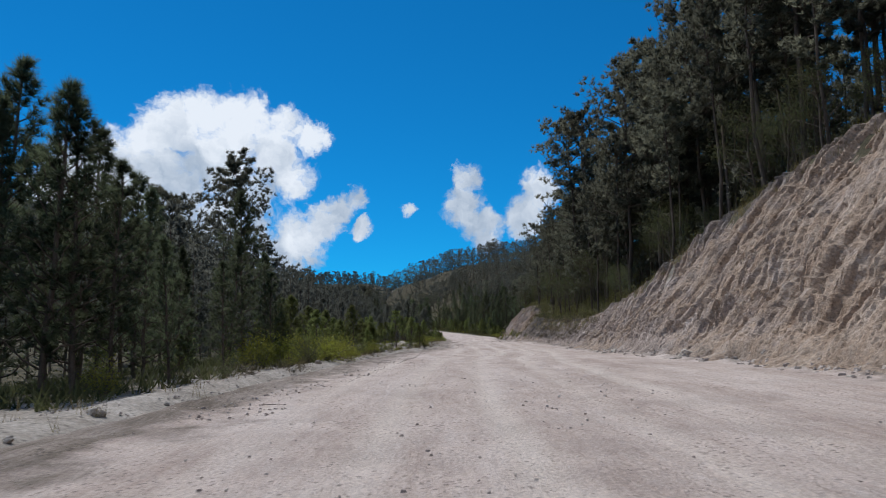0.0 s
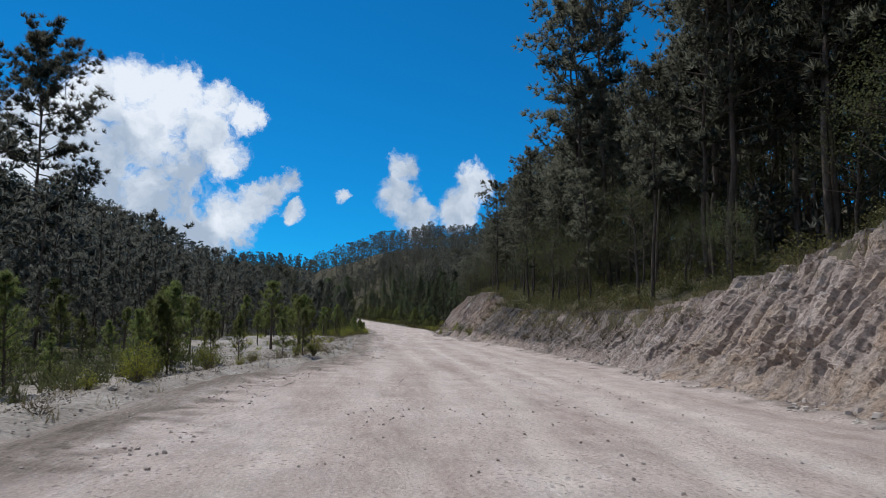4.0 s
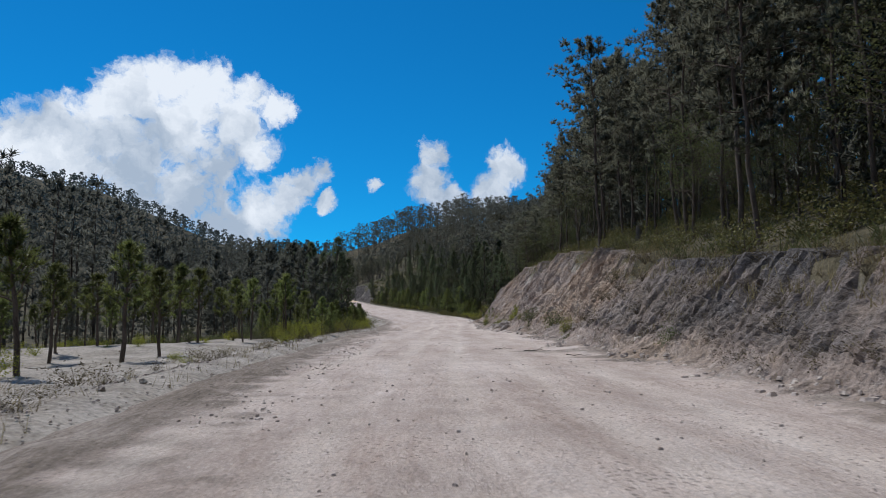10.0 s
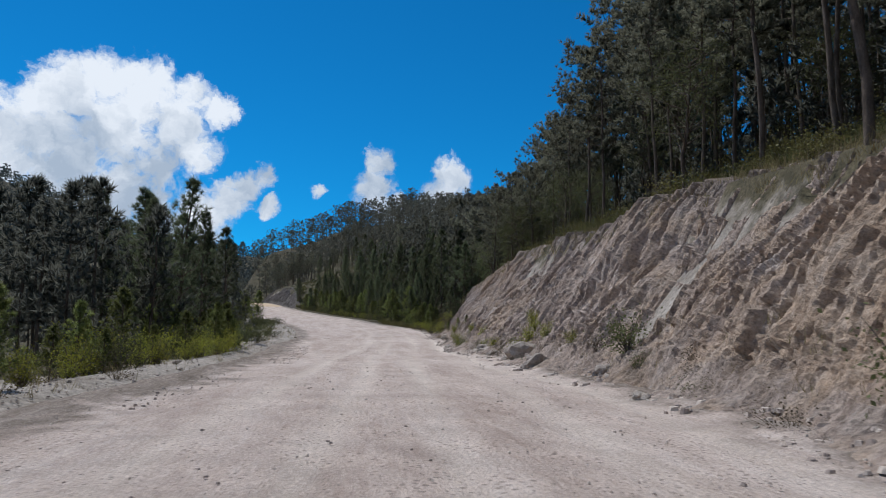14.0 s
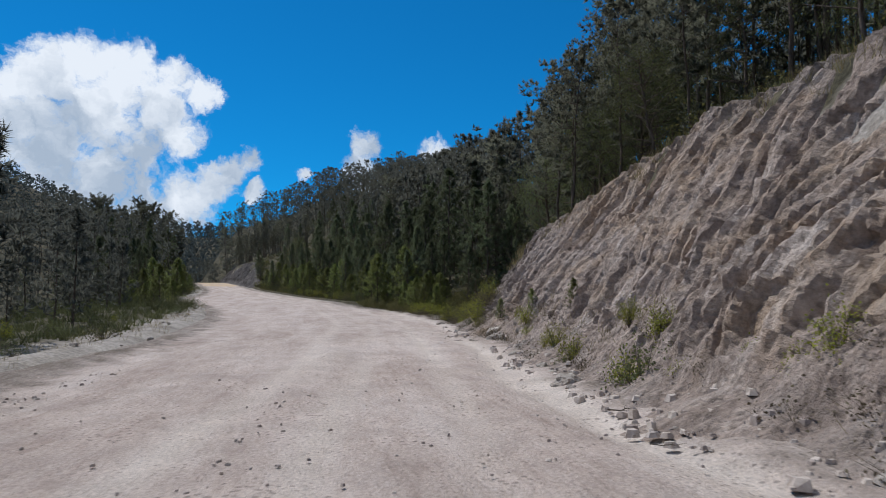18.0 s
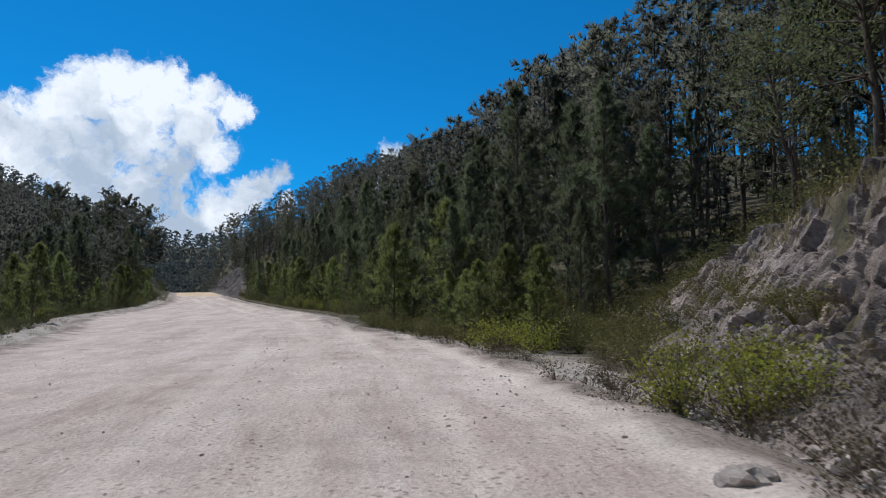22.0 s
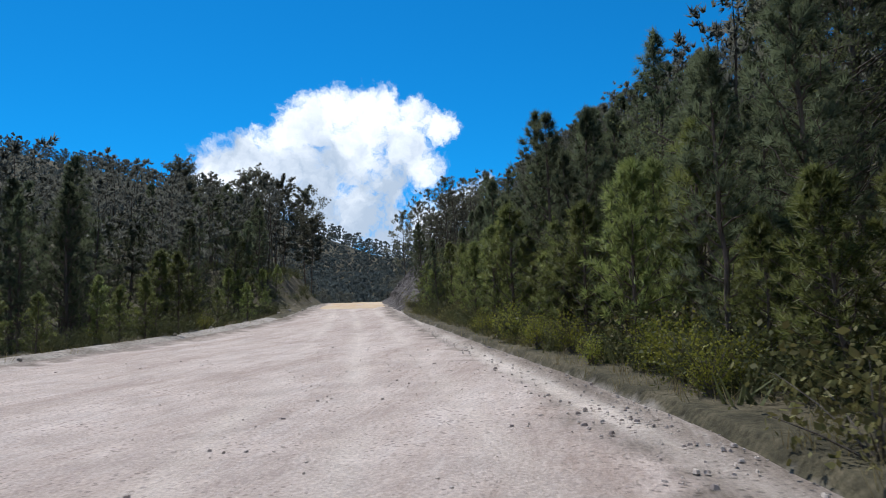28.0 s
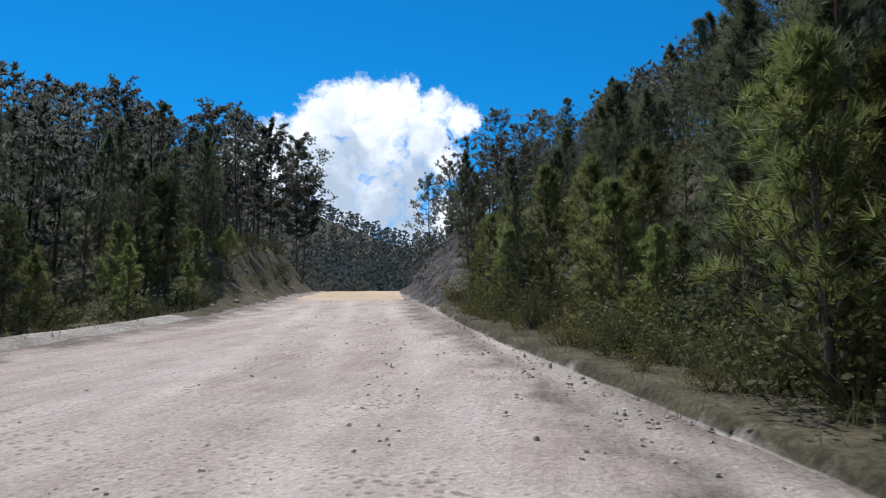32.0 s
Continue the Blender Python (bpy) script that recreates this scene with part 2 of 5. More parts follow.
        if crack:
            net = nt.nodes.new("ShaderNodeTexVoronoi")
            net.feature = "DISTANCE_TO_EDGE"
            net.inputs["Scale"].default_value = crack
            link(mapping.outputs[0], net.inputs["Vector"])
            flat = nt.nodes.new("ShaderNodeMapRange")
            flat.inputs["From Max"].default_value = 0.12
            link(net.outputs["Distance"], flat.inputs["Value"])
            c = nt.nodes.new("ShaderNodeBump")
            c.inputs["Strength"].default_value, c.inputs["Distance"].default_value = 0.6, 0.05
            link(flat.outputs["Result"], c.inputs["Height"])
            link(normal, c.inputs["Normal"])
            normal = c.outputs[0]
        link(normal, bsdf.inputs["Normal"])
    if glow:
        thin = nt.nodes.new("ShaderNodeBsdfTranslucent")
        link(colour, thin.inputs["Color"])
        both = nt.nodes.new("ShaderNodeMixShader")
        both.inputs[0].default_value = glow
        link(bsdf.outputs[0], both.inputs[1])
        link(thin.outputs[0], both.inputs[2])
        link(both.outputs[0], nt.nodes["Material Output"].inputs["Surface"])
    return m


M_ROAD = material("packed_dirt", [(0.36, 0.282, 0.238), (0.435, 0.352, 0.304), (0.485, 0.40, 0.35), (0.545, 0.462, 0.412)], 0.5, 0.95, 1.0, 13, spread=(0.30, 0.68), speck=21, grit_depth=0.75,
                  soil=[(0.14, 0.112, 0.088), (0.235, 0.192, 0.16), (0.35, 0.298, 0.258)], stretch=(1.7, 0.28, 1), bump_far=0.06, topsoil=[(0.53, 0.445, 0.38), (0.62, 0.54, 0.475)])
M_GROUND = material("sandy_soil", [(0.19, 0.16, 0.13), (0.30, 0.265, 0.228), (0.385, 0.345, 0.305)], 0.5, 0.95, 0.8, 9, speck=12,
                    soil=[(0.035, 0.032, 0.020), (0.075, 0.065, 0.040), (0.13, 0.108, 0.070)])
M_BANK = material("weathered_rock", [(0.215, 0.164, 0.134), (0.30, 0.236, 0.197), (0.375, 0.304, 0.258), (0.47, 0.40, 0.352)], 0.6, 0.95, 1.0, 12, speck=9,
                  soil=[(0.285, 0.20, 0.14), (0.37, 0.28, 0.21), (0.43, 0.35, 0.285)], stretch=(0.7, 1.7, 0.6), bump_far=0.08,
                  topsoil=[(0.055, 0.047, 0.043), (0.11, 0.097, 0.09), (0.19, 0.17, 0.162)])
M_STONE = material("stone", [(0.27, 0.23, 0.195), (0.38, 0.33, 0.285), (0.50, 0.45, 0.40)], 4, 0.9, 0.5, 20, per="object", vary=0.25)
M_GRAVEL = material("gravel", [(0.33, 0.27, 0.23), (0.52, 0.45, 0.40)], 4, 0.95, per="island", vary=0.3)
M_BARK = material("pine_bark", [(0.045, 0.036, 0.030), (0.10, 0.08, 0.065), (0.16, 0.13, 0.11)], 5, 0.95, 0.8, 14, stretch=(1, 1, 0.25))
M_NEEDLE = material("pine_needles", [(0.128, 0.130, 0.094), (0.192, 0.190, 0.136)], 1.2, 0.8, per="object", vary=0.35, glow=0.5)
M_DARKPINE = material("dark_green_needles", [(0.080, 0.097, 0.053), (0.124, 0.143, 0.080)], 1.2, 0.8, per="object", vary=0.35, glow=0.5)
M_YOUNG = material("young_needles", [(0.102, 0.128, 0.037), (0.205, 0.226, 0.066)], 1.5, 0.5, per="object", vary=0.4, glow=0.5)
M_LEAF = material("broad_leaves", [(0.085, 0.095, 0.040), (0.15, 0.16, 0.070)], 2.0, 0.75, per="object", vary=0.4, glow=0.35)
M_BRIGHT = material("yellow_green_leaves", [(0.17, 0.185, 0.03), (0.32, 0.31, 0.05)], 2.0, 0.5, per="object", vary=0.25, glow=0.4)
M_GRASS = material("dry_grass", [(0.16, 0.125, 0.06), (0.30, 0.25, 0.13)], 3.0, 0.8, per="island", vary=0.4, glow=0.3)
M_WOODS = material("far_needles", [(0.11, 0.114, 0.094), (0.15, 0.152, 0.126)], 0.05, 0.7, per="island", vary=0.3, glow=0.5)
# cool tint puts the haze of distance into the needles' colour
M_FAR_HAZED = material("haze_tinted_needles", [(0.080, 0.096, 0.092), (0.118, 0.132, 0.122)], 0.05, 0.7, per="island", vary=0.3, glow=0.5)
M_DEADWOOD = material("dead_wood", [(0.06, 0.05, 0.042), (0.17, 0.145, 0.12)], 8, 0.9, 0.5, 30)
M_ORANGE = material("orange_clay", [(0.44, 0.30, 0.175), (0.50, 0.375, 0.25), (0.53, 0.44, 0.335)], 0.5, 0.95, 0.6, 10)


# ---- mesh helpers ----
def mesh_of(name, verts, faces, mats, slots=None, smooth=False, normals=None):
    """A mesh from arrays of vertices and of equal-sided faces."""
    verts, faces = np.asarray(verts, np.float32), np.asarray(faces, np.int32)
    me = bpy.data.meshes.new(name)
    n, k = faces.shape
    me.vertices.add(len(verts))
    me.vertices.foreach_set("co", verts.ravel())
    me.loops.add(n * k)
    me.loops.foreach_set("vertex_index", faces.ravel())
    me.polygons.add(n)
    me.polygons.foreach_set("loop_start", np.arange(n, dtype=np.int32) * k)
    me.polygons.foreach_set("loop_total", np.full(n, k, np.int32))
    me.polygons.foreach_set("use_smooth", np.full(n, bool(smooth)))
    for m in (mats if isinstance(mats, list) else [mats]):
        me.materials.append(m)
    if slots is not None:
        me.polygons.foreach_set("material_index", np.asarray(slots, np.int32))
    me.update(calc_edges=True)
    if normals is not None:
        me.normals_split_custom_set_from_vertices(np.asarray(normals, np.float32))
    return me


def part(name, me, parent, label=""):
    ob = new(name, me)
    ob.parent = parent
    return tagged(ob, label)


class Lattice:
    """Smooth value noise on a repeating lattice."""
    def __init__(self, seed, n=64):
        self.v, self.n = np.random.default_rng(seed).random((n, n, n)).astype(np.float32), n

    def at(self, x, y, z):
        x, y, z = np.broadcast_arrays(x, y, z)
        f = [np.floor(c).astype(int) for c in (x, y, z)]
        t = [c - g for c, g in zip((x, y, z), f)]
        t = [c * c * (3 - 2 * c) for c in t]
        out = 0
        for a in (0, 1):
            for b in (0, 1):
                for c in (0, 1):
                    w = (t[0] if a else 1 - t[0]) * (t[1] if b else 1 - t[1]) * (t[2] if c else 1 - t[2])
                    out = out + w * self.v[(f[0] + a) % self.n, (f[1] + b) % self.n, (f[2] + c) % self.n]
        return out

    def fbm(self, x, y, z, octaves=4, gain=0.5):
        total, amp, norm = 0, 1.0, 0
        for i in range(octaves):
            total = total + amp * (self.at(x * 2**i + 7.3 * i, y * 2**i + 3.1 * i, z * 2**i + 5.7 * i) - 0.5)
            norm, amp = norm + amp, amp * gain
        return total / norm

    def ridged(self, x, y, z, octaves=3):
        total, amp, norm = 0, 1.0, 0
        for i in range(octaves):
            total = total + amp * (1 - np.abs(2 * self.at(x * 2**i + 9.1 * i, y * 2**i, z * 2**i) - 1))
            norm, amp = norm + amp, amp * 0.5
        return total / norm


NOISE = Lattice(3)


def cells(x, y, seed):
    """Cellular noise: a random value for the cell of each place, and how far it lies from the cell's rim (0 at the rim)."""
    table = np.random.default_rng(seed).random((128, 128, 3))
    i, j = np.floor(x).astype(int), np.floor(y).astype(int)
    best, second, value = np.full(x.shape, 9.0), np.full(x.shape, 9.0), np.zeros(x.shape)
    for a in (-1, 0, 1):
        for b in (-1, 0, 1):
            c = table[(i + a) % 128, (j + b) % 128]
            d = np.hypot(i + a + 0.1 + 0.8 * c[..., 0] - x, j + b + 0.1 + 0.8 * c[..., 1] - y)
            nearer = d < best
            second = np.where(nearer, best, np.minimum(second, d))
            value = np.where(nearer, c[..., 2], value)
            best = np.where(nearer, d, best)
    return value, second - best


# ---- plan: road edges, road height and bank height along y ----
GRID_Y = np.arange(-60, 420, 0.5)


def curve(points, soft=3.0):
    ys, vs = zip(*points)
    v = np.interp(GRID_Y, ys, vs)
    k = np.exp(-0.5 * (np.arange(-24, 25) * 0.5 / soft) ** 2)
    v = np.convolve(np.pad(v, 24, mode="edge"), k / k.sum(), "valid")
    return lambda y: np.interp(y, GRID_Y, v)


right_edge = curve([(-40, 12.5), (0, 11.2), (20, 10.9), (30, 10.1), (36, 10.2), (47, 11.2), (55, 11.9), (65, 11.8), (72, 11.5), (80, 11.2), (88, 11.7), (99, 11.9), (108, 11.9),
                    (113, 12.7), (127, 13.4), (135, 13.3), (143, 14), (152, 14.1), (160, 14.4), (167, 15.1), (184, 15.4), (191, 15.4), (196, 14.9), (200, 14), (204, 13.3), (207, 12.4),
                    (212, 11.2), (218, 10.4), (224, 10.2), (231, 8.3), (241, 5.1), (248, 2.8), (256, -.2), (262, -2.2), (275, -6.2), (290, -10.4), (310, -16.5), (350, -29), (400, -44)], 2.0)
left_edge = curve([(-40, -6), (10, -5.5), (20, -4.8), (30, -3.7), (46, -3.6), (55, -3.6), (66, -.4), (72, .5), (80, .5), (94, .2), (104, .7), (115, .9), (123, 1.2), (131, 1.8),
                   (140, 2.3), (150, 2.2), (162, 1.8), (171, 2.8), (178, 2.3), (191, 1.4), (200, 0), (210, -1.8), (226, -7.5), (238, -8.8), (248, -9), (257, -9.9), (262, -10.8), (275, -13.8), (290, -17.6),
                   (310, -25), (350, -40), (400, -55)], 2.5)
road_height = curve([(-40, -.9), (0, 0), (17, .49), (34, .87), (42, .8), (50, .79), (58, .99), (66, 1.18), (81, 1.6), (106, 1.92), (128, 2.17), (153, 2.21), (161, 2.33), (168, 2.6),
                     (183, 3.12), (198, 3.66), (214, 4.5), (226, 5.0), (237, 5.6), (245, 6.1), (252, 6.65), (264, 7.6), (280, 9.1), (290, 9.8), (298, 10.1), (306, 9.9), (340, 5), (420, 2)], 3.0)
bank_height = curve([(-40, 9.8), (24, 9.6), (30, 8.6), (38, 7.0), (44, 6.4), (48, 5.6), (52, 4.7), (56, 3.6), (60, 2.8), (66, 2.2), (74, 2.2), (83, 2.3), (92, 2.5), (101, 2.9), (108, 3.7),
                     (117, 4.5), (122, 5.2), (133, 6.0), (143, 6.1), (152, 6.7), (166, 6.7), (170, 6.1), (174, 5.0), (178, 4.2), (186, 3.6), (195, 3.0), (200, 2.0), (205, .2), (266, .15),
                     (272, 1.2), (277, 2.9), (284, 3.7), (302, 3.7), (320, .2), (400, .2)], 1.0)
setback = curve([(-40, 0), (177, 0), (182, .8), (188, 2.6), (194, 5.2), (200, 8.2), (206, 10), (214, 3), (220, 0), (400, 0)], 1.5)
slope_rise = curve([(-40, 30), (130, 30), (170, 22), (220, 16), (260, 14), (400, 14)], 6)
FALL = 0.78          # run of the cut bank for one metre of rise


RIDGE_AZ = [-70, -45, -40, -35, -29, -25.6, -22.7, -19.6, -15.9, -12, -7.7, 0, 10, 40]
RIDGE_EL = [10, 13.2, 12.6, 11.6, 10.6, 9.6, 9.5, 8.3, 6.75, 5.5, 5.5, 5.5, 5.3, 5]


def hills(x, y):
    az, rho = np.degrees(np.arctan2(x, y - 70)), np.hypot(x, y - 70)
    ring = (900 * np.tan(np.radians(np.interp(az, RIDGE_AZ, RIDGE_EL))) - 12) * np.exp(-((rho - 900) / 270) ** 2)
    near = (27 + 6 * step((x + 20) / 50)) * step((x + 43) / 20) * np.exp(-((y - 420) / 100) ** 2)
    return ring + near + 4 * NOISE.fbm(x / 60, y / 60, 3.5, 3)


def step(v):
    v = np.clip(v, 0, 1)
    return v * v * (3 - 2 * v)


def terrain(x, y):
    """The ground's height, road and banks included, without small relief."""
    x, y = np.asarray(x, float), np.asarray(y, float)
    e, l, r, h = right_edge(y), left_edge(y), road_height(y), bank_height(y)
    e = e + setback(y)
    u, v = x - e, l - x
    w, top = h * FALL, slope_rise(y)
    verge = 3.5 * step((y - 203) / 6) * (1 - step((y - 264) / 8))
    right = np.where(u < w, np.maximum(u, 0) / FALL, h + top * (1 - np.exp(-np.maximum(u - w - verge, 0) * 0.36 / top)))
    left_bank = 3.4 * step((y - 266) / 14) * step((v - 0.3) / 3.4) + 7 * step((y - 250) / 40) * step((v - 3) / 30)
    left = 0.22 * np.exp(-((v - 0.9) / 0.7) ** 2) - (1.6 - 1.25 * np.exp(-((y - 98) / 34) ** 4)) * step((v - 3) / 22) + left_bank + 4 * step((v - 50) / 150)
    away = np.maximum(step((np.maximum(u - w, v) - 6) / 40), step((y - 335) / 90))
    lumps = 1.2 * NOISE.fbm(x / 9, y / 9, 0.5, 3) * step((np.maximum(u - w, v) - 1) / 6)
    return r + np.where(u > 0, right, np.where(v > 0, left, 0)) + hills(x, y) * away + lumps


# ---- ground, road, cut bank ----
def sheet(name, xs, ys, zs, mat, soil=None, smooth=True):
    rows, cols = xs.shape
    verts = np.stack([xs, ys, zs], -1).reshape(-1, 3)
    i = (np.arange(rows - 1)[:, None] * cols + np.arange(cols - 1)[None]).ravel()
    me = mesh_of(name, verts, np.stack([i, i + 1, i + cols + 1, i + cols], 1), mat, smooth=smooth)
    if soil is not None:
        at = me.attributes.new("soil", "FLOAT", "POINT")
        at.data.foreach_set("value", np.clip(soil, 0, 1).astype(np.float32).ravel())
    return me


def build_ground():
    ys = np.concatenate([[-2500, -1200, -600, -300, -150, -90], np.arange(-60, 300, 0.6), np.arange(300, 420, 4), np.arange(420, 1500, 30), [1700, 2100, 2800, 4000]])
    out = np.concatenate([[0.0, 0.5, 1, 1.5, 2, 2.7, 3.5, 4.5, 6, 8], np.arange(10, 60, 2.5), np.arange(60, 200, 10), np.arange(200, 800, 35), [900, 1200, 1700, 2600]])
    e, l, h = right_edge(ys)[:, None], left_edge(ys)[:, None], bank_height(ys)[:, None] * FALL
    b = setback(ys)[:, None]
    inner = np.linspace(0, 1, 5)[None]
    left = l - out[::-1][None]
    road = l + (e - l) * np.linspace(0.1, 0.9, 5)[None]
    apron = e + b * np.array([[0.0, 0.05, 0.12, 0.25, 0.5]])
    face = e + b + h * inner[:, :-1]
    right = e + b + h + out[None]
    xs = np.concatenate([left, road, apron, face, right], 1)
    yy = np.repeat(ys[:, None], xs.shape[1], 1)
    zs = terrain(xs, yy)
    v, out_right = l - xs, xs - e
    u = out_right - b
    zs = zs + 0.16 * NOISE.fbm(xs / 1.3, yy / 1.3, 2.5, 3) * step(np.maximum(u - h, v) / 2)
    near = (yy > -55) & (yy < 330)
    zs = zs - np.where((out_right < 0) & (v < 0) & near, 0.35, 0) - np.where((u >= np.where(yy > 262, 0.2, 0)) & (u < h) & (h > 0.3) & (yy < 325), np.where(yy > 262, 0.4, 0.7), 0)
    litter = np.where(out_right > 0, step(np.where((b < 0.6) & (h > 0.6), u - h + 0.9, out_right + np.where(yy < 203, -1.3, 0.35)) / 0.6),
                      step((v - np.where(yy > 262, -0.2, np.where(yy > 240, 0.7, 2.2))) / np.where(yy > 262, 0.8, np.where(yy > 125, 2.5, 5.0))))
    clearing = np.exp(-((yy - 98) / 32) ** 4) * (v > 0)
    litter = litter * np.where(v > 0, 1 - 0.9 * clearing * (v < 13), 1)
    ob = new("ground", sheet("ground", xs, yy, zs, M_GROUND, litter))
    tagged(ob, "pale sandy ground with dark leaf litter under the trees", "ground", kind="structure")


def build_road():
    ys = np.concatenate([np.arange(-50, -2, 0.8), np.arange(-2, 245, 0.2), np.arange(245, 325, 0.5)])
    t = np.linspace(0, 1, 96)
    e, l = right_edge(ys)[:, None] + 0.45, left_edge(ys)[:, None] - 0.5
    wob = 0.35 * NOISE.fbm(ys / 3.0, 0.3, 0.7, 3)[:, None]
    xs = (l + wob) + (e - l) * t[None]
    yy = np.repeat(ys[:, None], len(t), 1)
    mid = driven(ys)[:, None]
    zs = terrain(np.clip(xs, left_edge(ys)[:, None], right_edge(ys)[:, None]), yy)
    rel = xs - mid
    for off, deep in ((-0.85, 0.035), (0.85, 0.035), (2.6, 0.03), (4.2, 0.03)):
        sway = off + 0.35 * NOISE.fbm(ys / 14, off, 4.4, 2)[:, None]
        zs = zs - deep * np.exp(-((rel - sway) / 0.28) ** 2)
    zs = zs + 0.10 * NOISE.fbm(xs / 2.2, yy / 4.0, 1.5, 4) + 0.05 * NOISE.fbm(xs / 0.5, yy / 0.6, 8.5, 2)
    rim = np.minimum(t, 1 - t)[None] * (e - l)
    zs = zs + 0.12 * np.where((yy > 200) & (t[None] > 0.5), 0.2, 1.0) * np.exp(-((rim - 0.9) / 0.5) ** 2) * (0.6 + NOISE.fbm(xs / 0.8, yy / 0.8, 3.3, 3) * 2) - 0.22 * (1 - step(rim / 0.35))
    # a churned ridge left between the tracks
    ridge = np.exp(-((xs - 8.9 - 0.10 * (yy - 164)) / 0.5) ** 2 - ((yy - 163.5) / 3.2) ** 2)
    zs = zs + 0.03 + ridge * (0.10 + 0.25 * NOISE.fbm(xs / 0.4, yy / 0.5, 5.9, 3))
    gully = np.exp(-((yy - 152) / 22) ** 4) * np.exp(-((xs - right_edge(ys)[:, None] + 1.5 - 0.5 * NOISE.fbm(ys / 4, 0.1, 0.9, 3)[:, None] * 2) / 0.35) ** 2)
    zs = zs - 0.16 * gully * (0.7 + NOISE.fbm(xs / 0.6, yy / 0.9, 1.9, 2))
    worn = 0.9 * gully + 0.6 * ridge
    for off in (-0.95, 0.8, 2.7, 4.3, -2.6):
        sway = off + 0.5 * NOISE.fbm(ys / 16, off, 4.4, 2)[:, None]
        worn = worn + np.exp(-((rel - sway) / 0.30) ** 2) * np.clip(0.55 + 2.0 * NOISE.fbm(xs / 1.2, yy / 12, off + 2.2, 3), 0, 1)
    churn = np.clip(0.2 + 2.5 * NOISE.fbm(xs / 1.2, yy / 6, 7.2, 3), 0, 1) * np.exp(-((rel + 0.1) / 2.2) ** 4)
    zs = zs + 0.12 * churn * NOISE.fbm(xs / 0.32, yy / 0.36, 2.7, 2)
    damp = sum(np.exp(-((xs - a) / 1.6) ** 2 - ((yy - b) / 0.7) ** 2) for a, b in ((10.9, 99.3), (9.4, 102.9), (12.0, 97.6)))
    loose = 0.8 * damp + 0.7 * np.exp(-((1 - t)[None] * (e - l) / 1.3) ** 2) * step((yy - 203) / 8) + 0.9 * np.exp(-(rim / 1.5) ** 2) + 0.38 * np.exp(-((xs - l) / 3.0) ** 2) * (1 - 0.6 * step((yy - 150) / 30)) + 0.35 * NOISE.fbm(xs / 3, yy / 8, 6.5, 3)
    me = sheet("road", xs, yy, zs, M_ROAD, loose)
    at = me.attributes.new("topsoil", "FLOAT", "POINT")
    at.data.foreach_set("value", np.clip(worn * 0.9, 0, 0.9).astype(np.float32).ravel())
    ob = new("road", me)
    tagged(ob, "pale pinkish dirt road with faint tyre tracks and loose gravel", "dirt road", kind="structure")


driven = curve([(-40, 0), (0, 0), (17, .2), (34, 1.1), (50, 3.9), (58, 4.4), (81, 4.4), (90, 4.6), (98, 5.2), (106, 6), (128, 7.7), (145, 8.9), (161, 10.7), (176, 11.7), (183, 12),
                (190, 11.7), (198, 10.9), (214, 9.9), (226, 6.2), (238, 2.7), (255, -2.5), (275, -9), (295, -15.5), (350, -35), (400, -50)], 4)


def toe_height(y):
    """Height of the scree where the cut bank meets the road."""
    return np.clip(0.30 + 0.9 * NOISE.fbm(y / 1.5, 0.4, 9.1, 3), 0.05, 0.8) * np.clip(bank_height(y) / 3, 0, 1)


